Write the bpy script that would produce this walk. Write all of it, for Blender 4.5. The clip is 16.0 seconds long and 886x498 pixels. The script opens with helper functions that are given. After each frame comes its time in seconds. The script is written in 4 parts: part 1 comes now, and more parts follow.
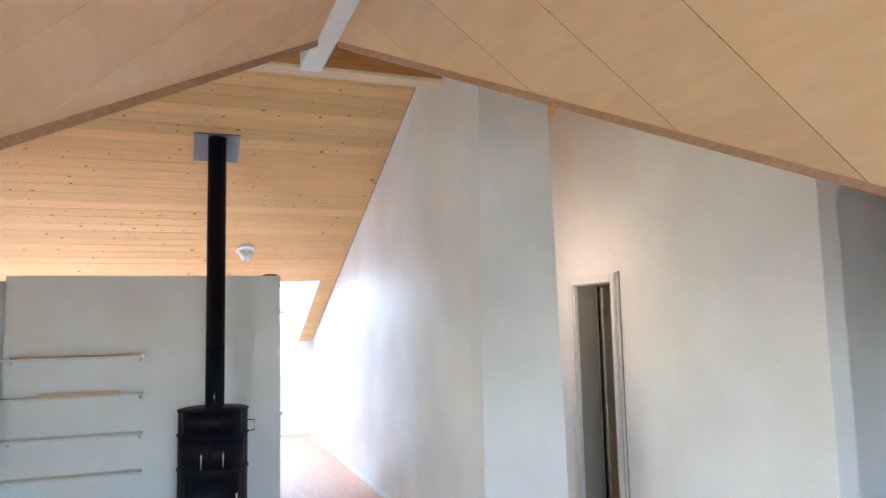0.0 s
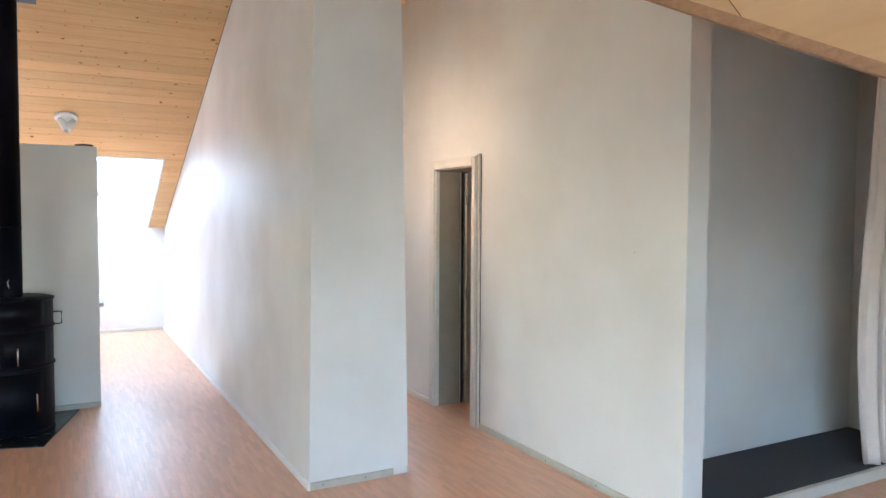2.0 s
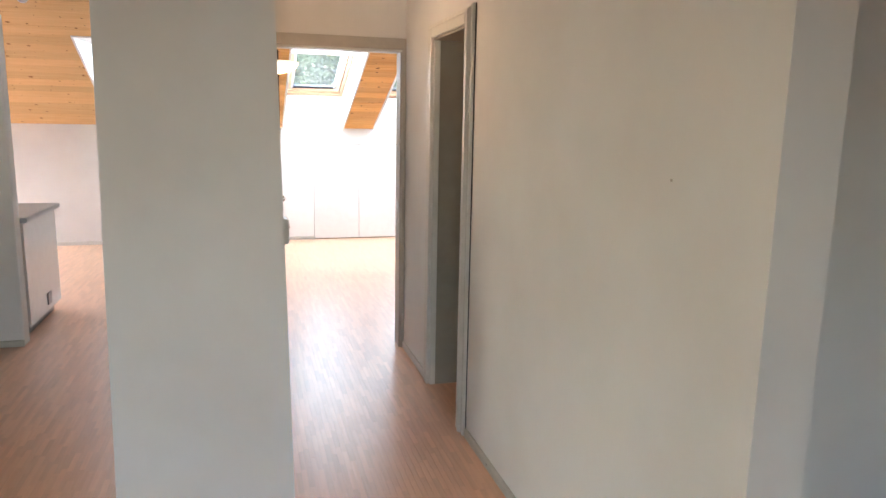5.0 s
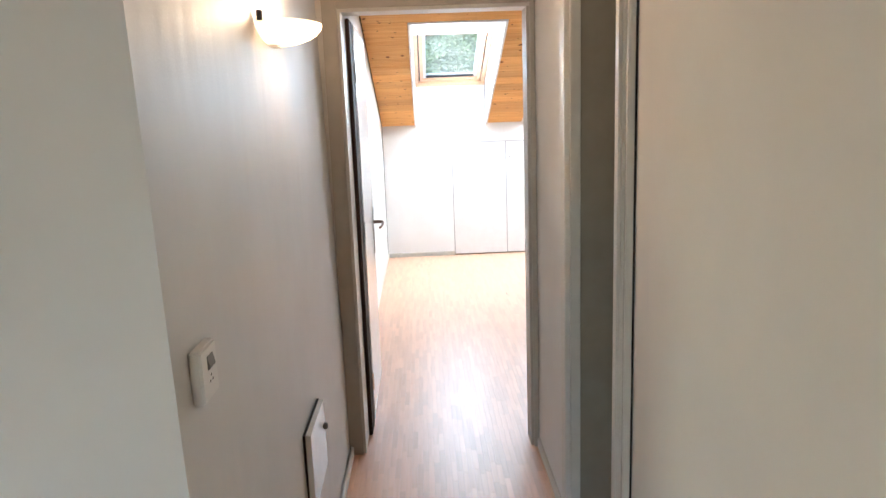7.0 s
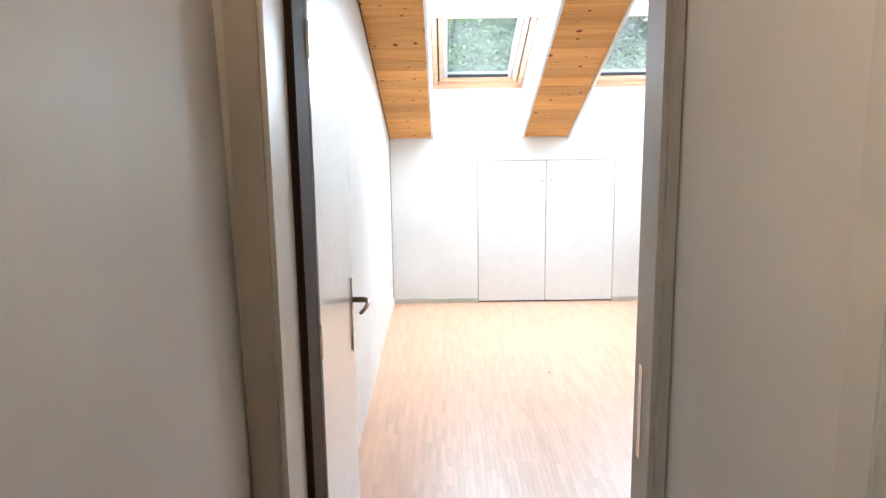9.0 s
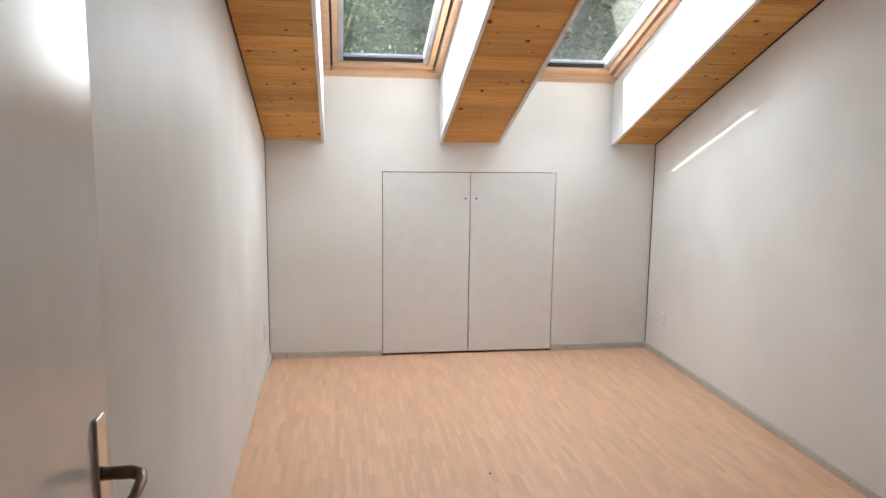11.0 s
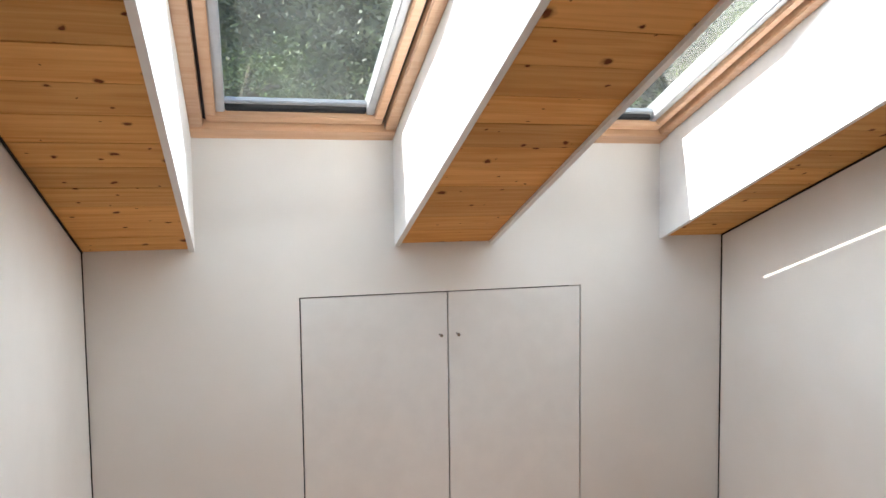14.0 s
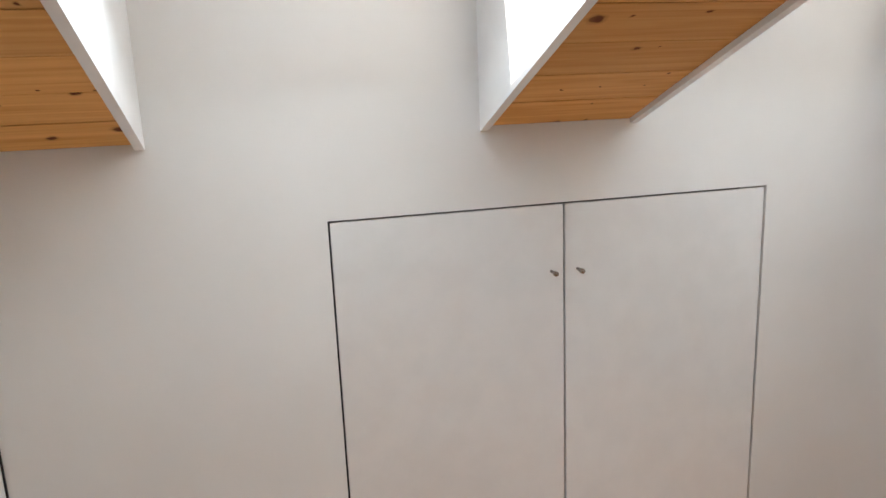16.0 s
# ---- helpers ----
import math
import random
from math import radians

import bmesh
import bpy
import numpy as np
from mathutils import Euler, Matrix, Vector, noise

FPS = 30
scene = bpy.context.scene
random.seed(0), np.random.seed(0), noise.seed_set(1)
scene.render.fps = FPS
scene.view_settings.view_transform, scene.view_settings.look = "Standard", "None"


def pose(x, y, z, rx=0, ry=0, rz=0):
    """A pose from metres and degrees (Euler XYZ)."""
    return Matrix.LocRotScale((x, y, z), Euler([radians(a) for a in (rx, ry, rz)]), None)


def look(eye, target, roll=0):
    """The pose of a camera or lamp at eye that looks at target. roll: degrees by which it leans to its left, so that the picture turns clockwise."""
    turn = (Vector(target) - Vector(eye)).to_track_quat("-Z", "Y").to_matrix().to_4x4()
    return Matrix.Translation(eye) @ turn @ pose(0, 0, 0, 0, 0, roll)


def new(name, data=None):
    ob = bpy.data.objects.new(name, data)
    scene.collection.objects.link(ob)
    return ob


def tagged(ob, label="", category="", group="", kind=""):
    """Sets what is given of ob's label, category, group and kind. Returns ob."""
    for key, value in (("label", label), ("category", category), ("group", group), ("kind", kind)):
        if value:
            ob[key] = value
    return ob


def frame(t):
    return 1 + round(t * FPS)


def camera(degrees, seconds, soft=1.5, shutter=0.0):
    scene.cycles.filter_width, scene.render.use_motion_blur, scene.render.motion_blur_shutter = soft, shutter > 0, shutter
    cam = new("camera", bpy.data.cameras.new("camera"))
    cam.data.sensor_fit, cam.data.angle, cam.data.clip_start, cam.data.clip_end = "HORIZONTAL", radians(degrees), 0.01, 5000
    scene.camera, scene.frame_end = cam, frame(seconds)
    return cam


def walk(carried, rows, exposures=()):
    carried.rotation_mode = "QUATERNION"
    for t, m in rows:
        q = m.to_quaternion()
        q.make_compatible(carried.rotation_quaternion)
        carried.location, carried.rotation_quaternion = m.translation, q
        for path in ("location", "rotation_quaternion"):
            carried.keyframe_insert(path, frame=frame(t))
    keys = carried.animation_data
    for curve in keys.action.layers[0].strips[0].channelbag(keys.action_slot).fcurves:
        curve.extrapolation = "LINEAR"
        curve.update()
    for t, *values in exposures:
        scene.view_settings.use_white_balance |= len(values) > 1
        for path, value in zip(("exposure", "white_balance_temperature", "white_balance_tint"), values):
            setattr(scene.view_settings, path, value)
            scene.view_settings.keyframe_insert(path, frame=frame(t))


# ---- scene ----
cam = camera(64.2, 16.0)
PATH = [
    (0, (-3.397, -6.444, 1.701), (-2.705, -4.578, 1.903), -1.3),
    (0.5, (-3.35, -6.337, 1.672), (-2.694, -4.451, 1.787), -1.3),
    (1, (-3.272, -6.193, 1.646), (-2.49, -4.352, 1.657), -2.1),
    (1.5, (-3.067, -6.114, 1.609), (-2.134, -4.346, 1.56), -1.0),
    (2, (-2.766, -5.99, 1.603), (-1.817, -4.232, 1.513), 0.3),
    (2.5, (-2.465, -5.79, 1.586), (-1.493, -4.05, 1.425), 0.3),
    (3, (-2.134, -5.673, 1.571), (-1.154, -3.944, 1.355), 0.3),
    (3.5, (-1.815, -5.52, 1.572), (-0.94, -3.739, 1.323), 0.6),
    (3.7, (-1.694, -5.421, 1.559), (-0.863, -3.622, 1.289), 0.7),
    (5.8, (-0.694, -4.074, 1.549), (-0.378, -2.135, 1.175), -0.1),
    (6, (-0.626, -3.927, 1.559), (-0.369, -1.977, 1.196), -0.7),
    (6.5, (-0.559, -3.499, 1.553), (-0.454, -1.536, 1.183), -1.7),
    (7, (-0.492, -3.098, 1.558), (-0.448, -1.135, 1.18), -2.1),
    (7.5, (-0.446, -2.726, 1.569), (-0.479, -0.763, 1.186), -0.7),
    (8, (-0.449, -2.319, 1.566), (-0.521, -0.358, 1.18), -0.4),
    (8.2, (-0.491, -2.14, 1.601), (-0.538, -0.179, 1.21), -0.8),
    (10.3, (-0.43, -0.489, 1.414), (-0.37, 1.493, 1.151), 0.5),
    (10.5, (-0.432, -0.377, 1.404), (-0.34, 1.602, 1.131), 0.9),
    (11, (-0.464, -0.021, 1.417), (-0.175, 1.936, 1.125), 0.7),
    (11.5, (-0.366, 0.323, 1.417), (-0.014, 2.267, 1.109), -0.4),
    (12, (-0.307, 0.649, 1.431), (0.004, 2.601, 1.126), -0.0),
    (12.5, (-0.331, 0.968, 1.448), (0.012, 2.919, 1.173), 0.1),
    (13, (-0.33, 1.305, 1.506), (0.065, 3.259, 1.348), -0.2),
    (13.5, (-0.355, 1.606, 1.593), (0.096, 3.552, 1.493), 0.1),
    (14, (-0.386, 1.906, 1.593), (0.159, 3.826, 1.463), -0.7),
    (14.5, (-0.352, 2.203, 1.591), (0.158, 4.127, 1.395), -1.3),
    (15, (-0.355, 2.471, 1.555), (0.036, 4.423, 1.366), -1.0),
    (15.5, (-0.399, 2.752, 1.579), (-0.034, 4.697, 1.289), -1.2),
    (16, (-0.326, 3.007, 1.513), (0.156, 4.9, 1.087), -2.4),
]
walk(cam, [(t, look(eye, target, roll)) for t, eye, target, roll in PATH],
     exposures=[(0.0, 4.05, 4980, 5), (3.7, 3.62, 5600, 7), (5.8, 3.15, 6100, 11), (8.2, 3.35, 5400, 2), (10.3, 2.18, 6450, 8), (12.5, 1.7, 6620, 10), (16.0, 1.52, 6620, 10)])

# ---- light ----
SUN_DIR = Vector((1.0, -0.143, -0.755)).normalized()
world = bpy.data.worlds.new("world")
scene.world = world
world.use_nodes = True
wn = world.node_tree.nodes
sky = wn.new("ShaderNodeTexSky")
sky.sky_type = "NISHITA"
sky.sun_disc = False
sky.sun_elevation = math.asin(-SUN_DIR.z)
sky.sun_rotation = math.atan2(-SUN_DIR.x, -SUN_DIR.y)
wn["Background"].inputs["Strength"].default_value = 0.15
world.node_tree.links.new(sky.outputs["Color"], wn["Background"].inputs["Color"])

sun = bpy.data.lights.new("sun", "SUN")
sun.energy, sun.angle, sun.color = 5.0, radians(0.5), (1.0, 0.95, 0.87)
sun_ob = new("sun", sun)
sun_ob.matrix_world = look((0, 0, 0), SUN_DIR)
sun_ob.location = (-10, 2, 12)


def window_light(name, at, towards, size_x, size_y, watts, color=(0.80, 0.91, 1.0)):
    data = bpy.data.lights.new(name, "AREA")
    data.shape, data.size, data.size_y, data.energy, data.color = "RECTANGLE", size_x, size_y, watts, color
    ob = new(name, data)
    ob.matrix_world = look(at, towards)
    return ob


# daylight through the glazed openings whose sky is out of sight
window_light("terrace_daylight", (-2.65, -8.42, 1.1), (-2.65, 0, 1.0), 2.7, 1.9, 3.1, (0.76, 0.82, 1.0))
# fill lamp in the unseen, added west opening; warms the corridor wall
window_light("west_fill_light", (-6.40, -4.25, 1.15), (0, -3.6, 1.1), 1.5, 1.9, 2.35, (1.0, 0.76, 0.50))
window_light("living_skylight_daylight", (-2.122, 4.09, 2.085), (-2.122, 3.685, 1.171), 0.78, 1.0, 2.4, (0.76, 0.89, 1.0))
# strong fill lamp in a skylight added out of view
window_light("west_skylight_fill", (-5.0, 4.09, 2.085), (-5.0, 3.685, 1.171), 0.78, 1.0, 21.0, (0.70, 0.83, 1.0))

window_light("bedroom_daylight_a", (-0.184, 4.00, 2.00), (-0.184, 3.42, 1.19), 0.66, 0.82, 4.6)
window_light("bedroom_daylight_b", (0.985, 4.00, 2.00), (0.985, 3.42, 1.19), 0.66, 0.82, 4.6)

# ---- materials ----
def mat(name, color, rough=0.6, metal=0.0, spec=0.5):
    m = bpy.data.materials.new(name)
    m.use_nodes = True
    b = m.node_tree.nodes["Principled BSDF"]
    b.inputs["Base Color"].default_value = (*color, 1)
    b.inputs["Roughness"].default_value = rough
    b.inputs["Metallic"].default_value = metal
    b.inputs["Specular IOR Level"].default_value = spec
    return m, m.node_tree.nodes, m.node_tree.links, b


def ramp(nodes, stops):
    r = nodes.new("ShaderNodeValToRGB")
    while len(r.color_ramp.elements) < len(stops):
        r.color_ramp.elements.new(0.5)
    for e, (p, c) in zip(r.color_ramp.elements, stops):
        e.position, e.color = p, (*c, 1)
    return r


def tex_noise(nodes, links, scale, detail=4, stretch=(1, 1, 1), rough=0.5):
    tc = nodes.new("ShaderNodeTexCoord")
    mp = nodes.new("ShaderNodeMapping")
    mp.inputs["Scale"].default_value = stretch
    n = nodes.new("ShaderNodeTexNoise")
    n.inputs["Scale"].default_value, n.inputs["Detail"].default_value = scale, detail
    n.inputs["Roughness"].default_value = rough
    links.new(tc.outputs["Object"], mp.inputs["Vector"])
    links.new(mp.outputs["Vector"], n.inputs["Vector"])
    return n


def plaster(name, color, dirt, rough=0.75, grain=180.0, relief=0.12, gloss=0.35, drawn=(1, 1, 1)):
    """Painted plaster: broad uneven tone, faint roller texture, slow waviness."""
    m, n, l, b = mat(name, color, rough, 0, gloss)
    broad = tex_noise(n, l, 1.3, 5)
    r = ramp(n, [(0.30, dirt), (0.62, color)])
    l.new(broad.outputs["Fac"], r.inputs["Fac"])
    l.new(r.outputs["Color"], b.inputs["Base Color"])
    fine = tex_noise(n, l, grain, 3)
    wave = tex_noise(n, l, 5.0, 2, drawn)
    add = n.new("ShaderNodeMath")
    add.operation = "MULTIPLY_ADD"
    add.inputs[1].default_value = 0.06
    l.new(fine.outputs["Fac"], add.inputs[0])
    l.new(wave.outputs["Fac"], add.inputs[2])
    bump = n.new("ShaderNodeBump")
    bump.inputs["Strength"].default_value, bump.inputs["Distance"].default_value = relief, 0.02
    l.new(add.outputs[0], bump.inputs["Height"])
    l.new(bump.outputs["Normal"], b.inputs["Normal"])
    return m


def plain(name, color, rough=0.5, metal=0.0, vary=0.12, scale=14.0, spec=0.5):
    """Paint or metal with a little uneven tone and gloss."""
    m, n, l, b = mat(name, color, rough, metal, spec)
    t = tex_noise(n, l, scale, 5)
    dark = tuple(c * (1 - vary) for c in color)
    r = ramp(n, [(0.35, dark), (0.65, color)])
    l.new(t.outputs["Fac"], r.inputs["Fac"])
    l.new(r.outputs["Color"], b.inputs["Base Color"])
    mr = n.new("ShaderNodeMapRange")
    mr.inputs["To Min"].default_value, mr.inputs["To Max"].default_value = max(rough - vary * 0.3, 0.02), min(rough + vary * 0.3, 1)
    l.new(t.outputs["Fac"], mr.inputs["Value"])
    l.new(mr.outputs["Result"], b.inputs["Roughness"])
    return m


def wood(name, light, dark, grain_axis="x", island=False, knots=0.0, rough=0.5, spread=0.35, knot_color=(0.13, 0.035, 0.009), spec=0.4, fine=22.0, relief=0.08, coat=0.0):
    """Wood with long grain along one axis, tone that differs from piece to piece, and knots."""
    m, n, l, b = mat(name, light, rough, 0, spec)
    b.inputs["Coat Weight"].default_value, b.inputs["Coat Roughness"].default_value = coat, 0.4
    k = "xyz".index(grain_axis)
    stretch = [fine, fine, fine]
    stretch[k] = 1.1
    tc = n.new("ShaderNodeTexCoord")
    rnd = n.new("ShaderNodeNewGeometry").outputs["Random Per Island"] if island else n.new("ShaderNodeObjectInfo").outputs["Random"]
    shift = n.new("ShaderNodeVectorMath")
    shift.operation = "MULTIPLY_ADD"
    l.new(rnd, shift.inputs[0])
    shift.inputs[1].default_value = (7.3, 5.1, 3.7)
    l.new(tc.outputs["Object"], shift.inputs[2])
    mp = n.new("ShaderNodeMapping")
    mp.inputs["Scale"].default_value = stretch
    l.new(shift.outputs["Vector"], mp.inputs["Vector"])
    g = n.new("ShaderNodeTexNoise")
    g.inputs["Scale"].default_value, g.inputs["Detail"].default_value, g.inputs["Distortion"].default_value = 2.2, 6, 0.6
    l.new(mp.outputs["Vector"], g.inputs["Vector"])
    r = ramp(n, [(0.30, dark), (0.68, light)])
    l.new(g.outputs["Fac"], r.inputs["Fac"])
    hsv = n.new("ShaderNodeHueSaturation")
    mr = n.new("ShaderNodeMapRange")
    mr.inputs["To Min"].default_value, mr.inputs["To Max"].default_value = 1 - spread, 1 + spread * 0.5
    l.new(rnd, mr.inputs["Value"])
    l.new(mr.outputs["Result"], hsv.inputs["Value"])
    l.new(r.outputs["Color"], hsv.inputs["Color"])
    last = hsv.outputs["Color"]
    if knots:
        mk = n.new("ShaderNodeMapping")
        ks = [1.0, 1.0, 1.0]
        ks[k] = 0.85
        mk.inputs["Scale"].default_value = ks
        uneven = n.new("ShaderNodeTexNoise")
        uneven.inputs["Scale"].default_value, uneven.inputs["Detail"].default_value = 28.0, 2
        l.new(shift.outputs["Vector"], uneven.inputs["Vector"])
        bent = n.new("ShaderNodeVectorMath")
        bent.operation = "MULTIPLY_ADD"
        l.new(uneven.outputs["Color"], bent.inputs[0])
        bent.inputs[1].default_value = (0.03, 0.03, 0.03)
        l.new(shift.outputs["Vector"], bent.inputs[2])
        l.new(bent.outputs["Vector"], mk.inputs["Vector"])
        v = n.new("ShaderNodeTexVoronoi")
        v.voronoi_dimensions = "2D"
        v.inputs["Scale"].default_value = knots
        l.new(mk.outputs["Vector"], v.inputs["Vector"])
        kr = ramp(n, [(0.0, (1, 1, 1)), (0.085, (0.95, 0.95, 0.95)), (0.12, (0.3, 0.3, 0.3)), (0.18, (0, 0, 0))])
        # each knot has its own size, and most cells have none
        sep = n.new("ShaderNodeSeparateColor")
        l.new(v.outputs["Color"], sep.inputs["Color"])
        size = n.new("ShaderNodeMapRange")
        size.inputs["From Min"].default_value, size.inputs["From Max"].default_value = 0.10, 1.0
        size.inputs["To Min"].default_value, size.inputs["To Max"].default_value = 6.0, 0.85
        l.new(sep.outputs["Red"], size.inputs["Value"])
        dist = n.new("ShaderNodeMath")
        dist.operation = "MULTIPLY"
        l.new(v.outputs["Distance"], dist.inputs[0])
        l.new(size.outputs["Result"], dist.inputs[1])
        l.new(dist.outputs[0], kr.inputs["Fac"])
        mix = n.new("ShaderNodeMix")
        mix.data_type = "RGBA"
        l.new(kr.outputs["Color"], mix.inputs["Factor"])
        l.new(last, mix.inputs["A"])
        mix.inputs["B"].default_value = (*knot_color, 1)
        last = mix.outputs["Result"]
    l.new(last, b.inputs["Base Color"])
    bump = n.new("ShaderNodeBump")
    bump.inputs["Strength"].default_value, bump.inputs["Distance"].default_value = relief, 0.004
    l.new(g.outputs["Fac"], bump.inputs["Height"])
    l.new(bump.outputs["Normal"], b.inputs["Normal"])
    return m


WHITE = plaster("white_plaster", (0.80, 0.785, 0.76), (0.715, 0.69, 0.655))
WHITE_GLOSSY = plaster("white_satin_plaster", (0.80, 0.795, 0.78), (0.69, 0.675, 0.655), rough=0.5, relief=0.24, drawn=(1.5, 1.5, 0.3))
LINING = plain("white_lining_paint", (0.83, 0.83, 0.82), 0.45, vary=0.04)
DOOR_WHITE = plain("white_door_paint", (0.78, 0.77, 0.75), 0.17, vary=0.04, spec=0.8)
FRAME_GREY = plain("warm_grey_frame_paint", (0.47, 0.43, 0.37), 0.45, vary=0.08)
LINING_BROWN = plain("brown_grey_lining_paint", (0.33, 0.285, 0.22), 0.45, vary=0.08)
TRIM_WHITE = plain("cream_trim_paint", (0.70, 0.67, 0.61), 0.4, vary=0.06)
BASE_GREY = plain("grey_green_baseboard_paint", (0.54, 0.51, 0.44), 0.5, vary=0.1)
DARK_WOOD = plain("dark_brown_frame", (0.045, 0.021, 0.010), 0.7, vary=0.3, spec=0.2)
GAP_DARK = plain("dark_joint", (0.02, 0.018, 0.016), 0.9)
PINE = wood("pine_board", (0.78, 0.44, 0.16), (0.62, 0.30, 0.085), "x", island=True, knots=9.5, rough=0.6, spread=0.22, spec=0.1)
# lit copy of PINE: the living room's brighter light is in its colour
PINE_LIT = wood("lit_pine_board", (0.75, 0.50, 0.25), (0.67, 0.42, 0.19), "x", island=True, knots=7.0, rough=0.6, spread=0.14, spec=0.1, knot_color=(0.30, 0.13, 0.045))
PINE_FRAME = wood("pine_window_frame", (0.69, 0.45, 0.29), (0.58, 0.34, 0.20), "x", knots=0, rough=0.35, spread=0.15)
PURLIN_WOOD = wood("spruce_beam", (0.56, 0.28, 0.09), (0.44, 0.20, 0.06), "x", knots=5.0, rough=0.6, spread=0.1, spec=0.1)
PLY = wood("plywood_panel", (0.735, 0.50, 0.285), (0.67, 0.435, 0.232), "y", island=True, fine=6.0, rough=0.55, spread=0.1)
# light on the header beam's underside, put into a paler wood colour
LIT_UNDERSIDE = wood("lit_underside_wood", (0.76, 0.60, 0.42), (0.68, 0.51, 0.33), "x", rough=0.5, spread=0.05)
PLY_EDGE = wood("plywood_edge_trim", (0.44, 0.25, 0.135), (0.34, 0.18, 0.09), "x", rough=0.5, spread=0.1)
PARQUET = wood("beech_parquet", (0.82, 0.495, 0.315), (0.745, 0.425, 0.258), "y", rough=0.38, spread=0.10, spec=0.6, relief=0.03, coat=0.25)
PARQUET_FAR = wood("beech_parquet_joined", (0.82, 0.495, 0.315), (0.745, 0.425, 0.258), "y", island=True, rough=0.38, spread=0.10, spec=0.6, relief=0.03, coat=0.25)
SCREED = plain("parquet_joint", (0.50, 0.30, 0.18), 0.6)
CARPET = plain("dark_grey_carpet", (0.082, 0.084, 0.095), 0.95, vary=0.35, scale=160)
BLACK_STEEL = plain("black_stove_steel", (0.004, 0.005, 0.010), 0.5, 0.0, vary=0.3, spec=0.13)
SLATE = plain("black_hearth_plate", (0.02, 0.026, 0.03), 0.25, 0.0, vary=0.3)
ZINC = plain("blue_grey_steel_plate", (0.16, 0.20, 0.25), 0.4, 0.6)
CHROME = plain("brushed_steel", (0.62, 0.60, 0.57), 0.25, 1.0)
BRONZE = plain("dark_bronze_handle", (0.20, 0.14, 0.10), 0.3, 1.0)
KNOB_DARK = plain("dark_nickel_knob", (0.30, 0.25, 0.21), 0.25, 0.95)
PLASTIC = plain("white_plastic", (0.80, 0.79, 0.76), 0.35, vary=0.03)
GREY_BTN = plain("grey_plastic", (0.22, 0.22, 0.21), 0.4)
CLOTH = plain("cream_curtain_cloth", (0.78, 0.69, 0.64), 0.9, vary=0.05, scale=9)
COUNTER = plain("grey_worktop", (0.42, 0.42, 0.42), 0.4)
SEAL = plain("black_rubber_seal", (0.025, 0.026, 0.03), 0.6)
SASH = plain("grey_aluminium_sash", (0.50, 0.52, 0.55), 0.4, 0.4)
BARK = plain("grey_brown_bark", (0.11, 0.085, 0.06), 0.9, vary=0.4, scale=8)
GRASS = plain("grass_ground", (0.07, 0.10, 0.03), 0.95, vary=0.4, scale=0.6)
ROOF_TILE = plain("red_brown_roof_tile", (0.24, 0.10, 0.06), 0.8, vary=0.3)


def leaf_material(name, dark, middle, light):
    m, n, l, b = mat(name, middle, 0.5)
    geo = n.new("ShaderNodeNewGeometry")
    r = ramp(n, [(0.0, dark), (0.6, middle), (1.0, light)])
    l.new(geo.outputs["Random Per Island"], r.inputs["Fac"])
    each = n.new("ShaderNodeObjectInfo")
    tone = n.new("ShaderNodeMapRange")
    tone.inputs["To Min"].default_value, tone.inputs["To Max"].default_value = 0.45, 1.35
    l.new(each.outputs["Random"], tone.inputs["Value"])
    hsv = n.new("ShaderNodeHueSaturation")
    l.new(tone.outputs["Result"], hsv.inputs["Value"])
    l.new(r.outputs["Color"], hsv.inputs["Color"])
    l.new(hsv.outputs["Color"], b.inputs["Base Color"])
    return m


LEAF = leaf_material("leaf", (0.045, 0.085, 0.018), (0.10, 0.17, 0.035), (0.19, 0.26, 0.07))
# shade between the hillside woods, put into a darker leaf colour
SHADED_LEAF = leaf_material("shaded_woods_leaf", (0.016, 0.028, 0.014), (0.035, 0.058, 0.026), (0.075, 0.11, 0.045))


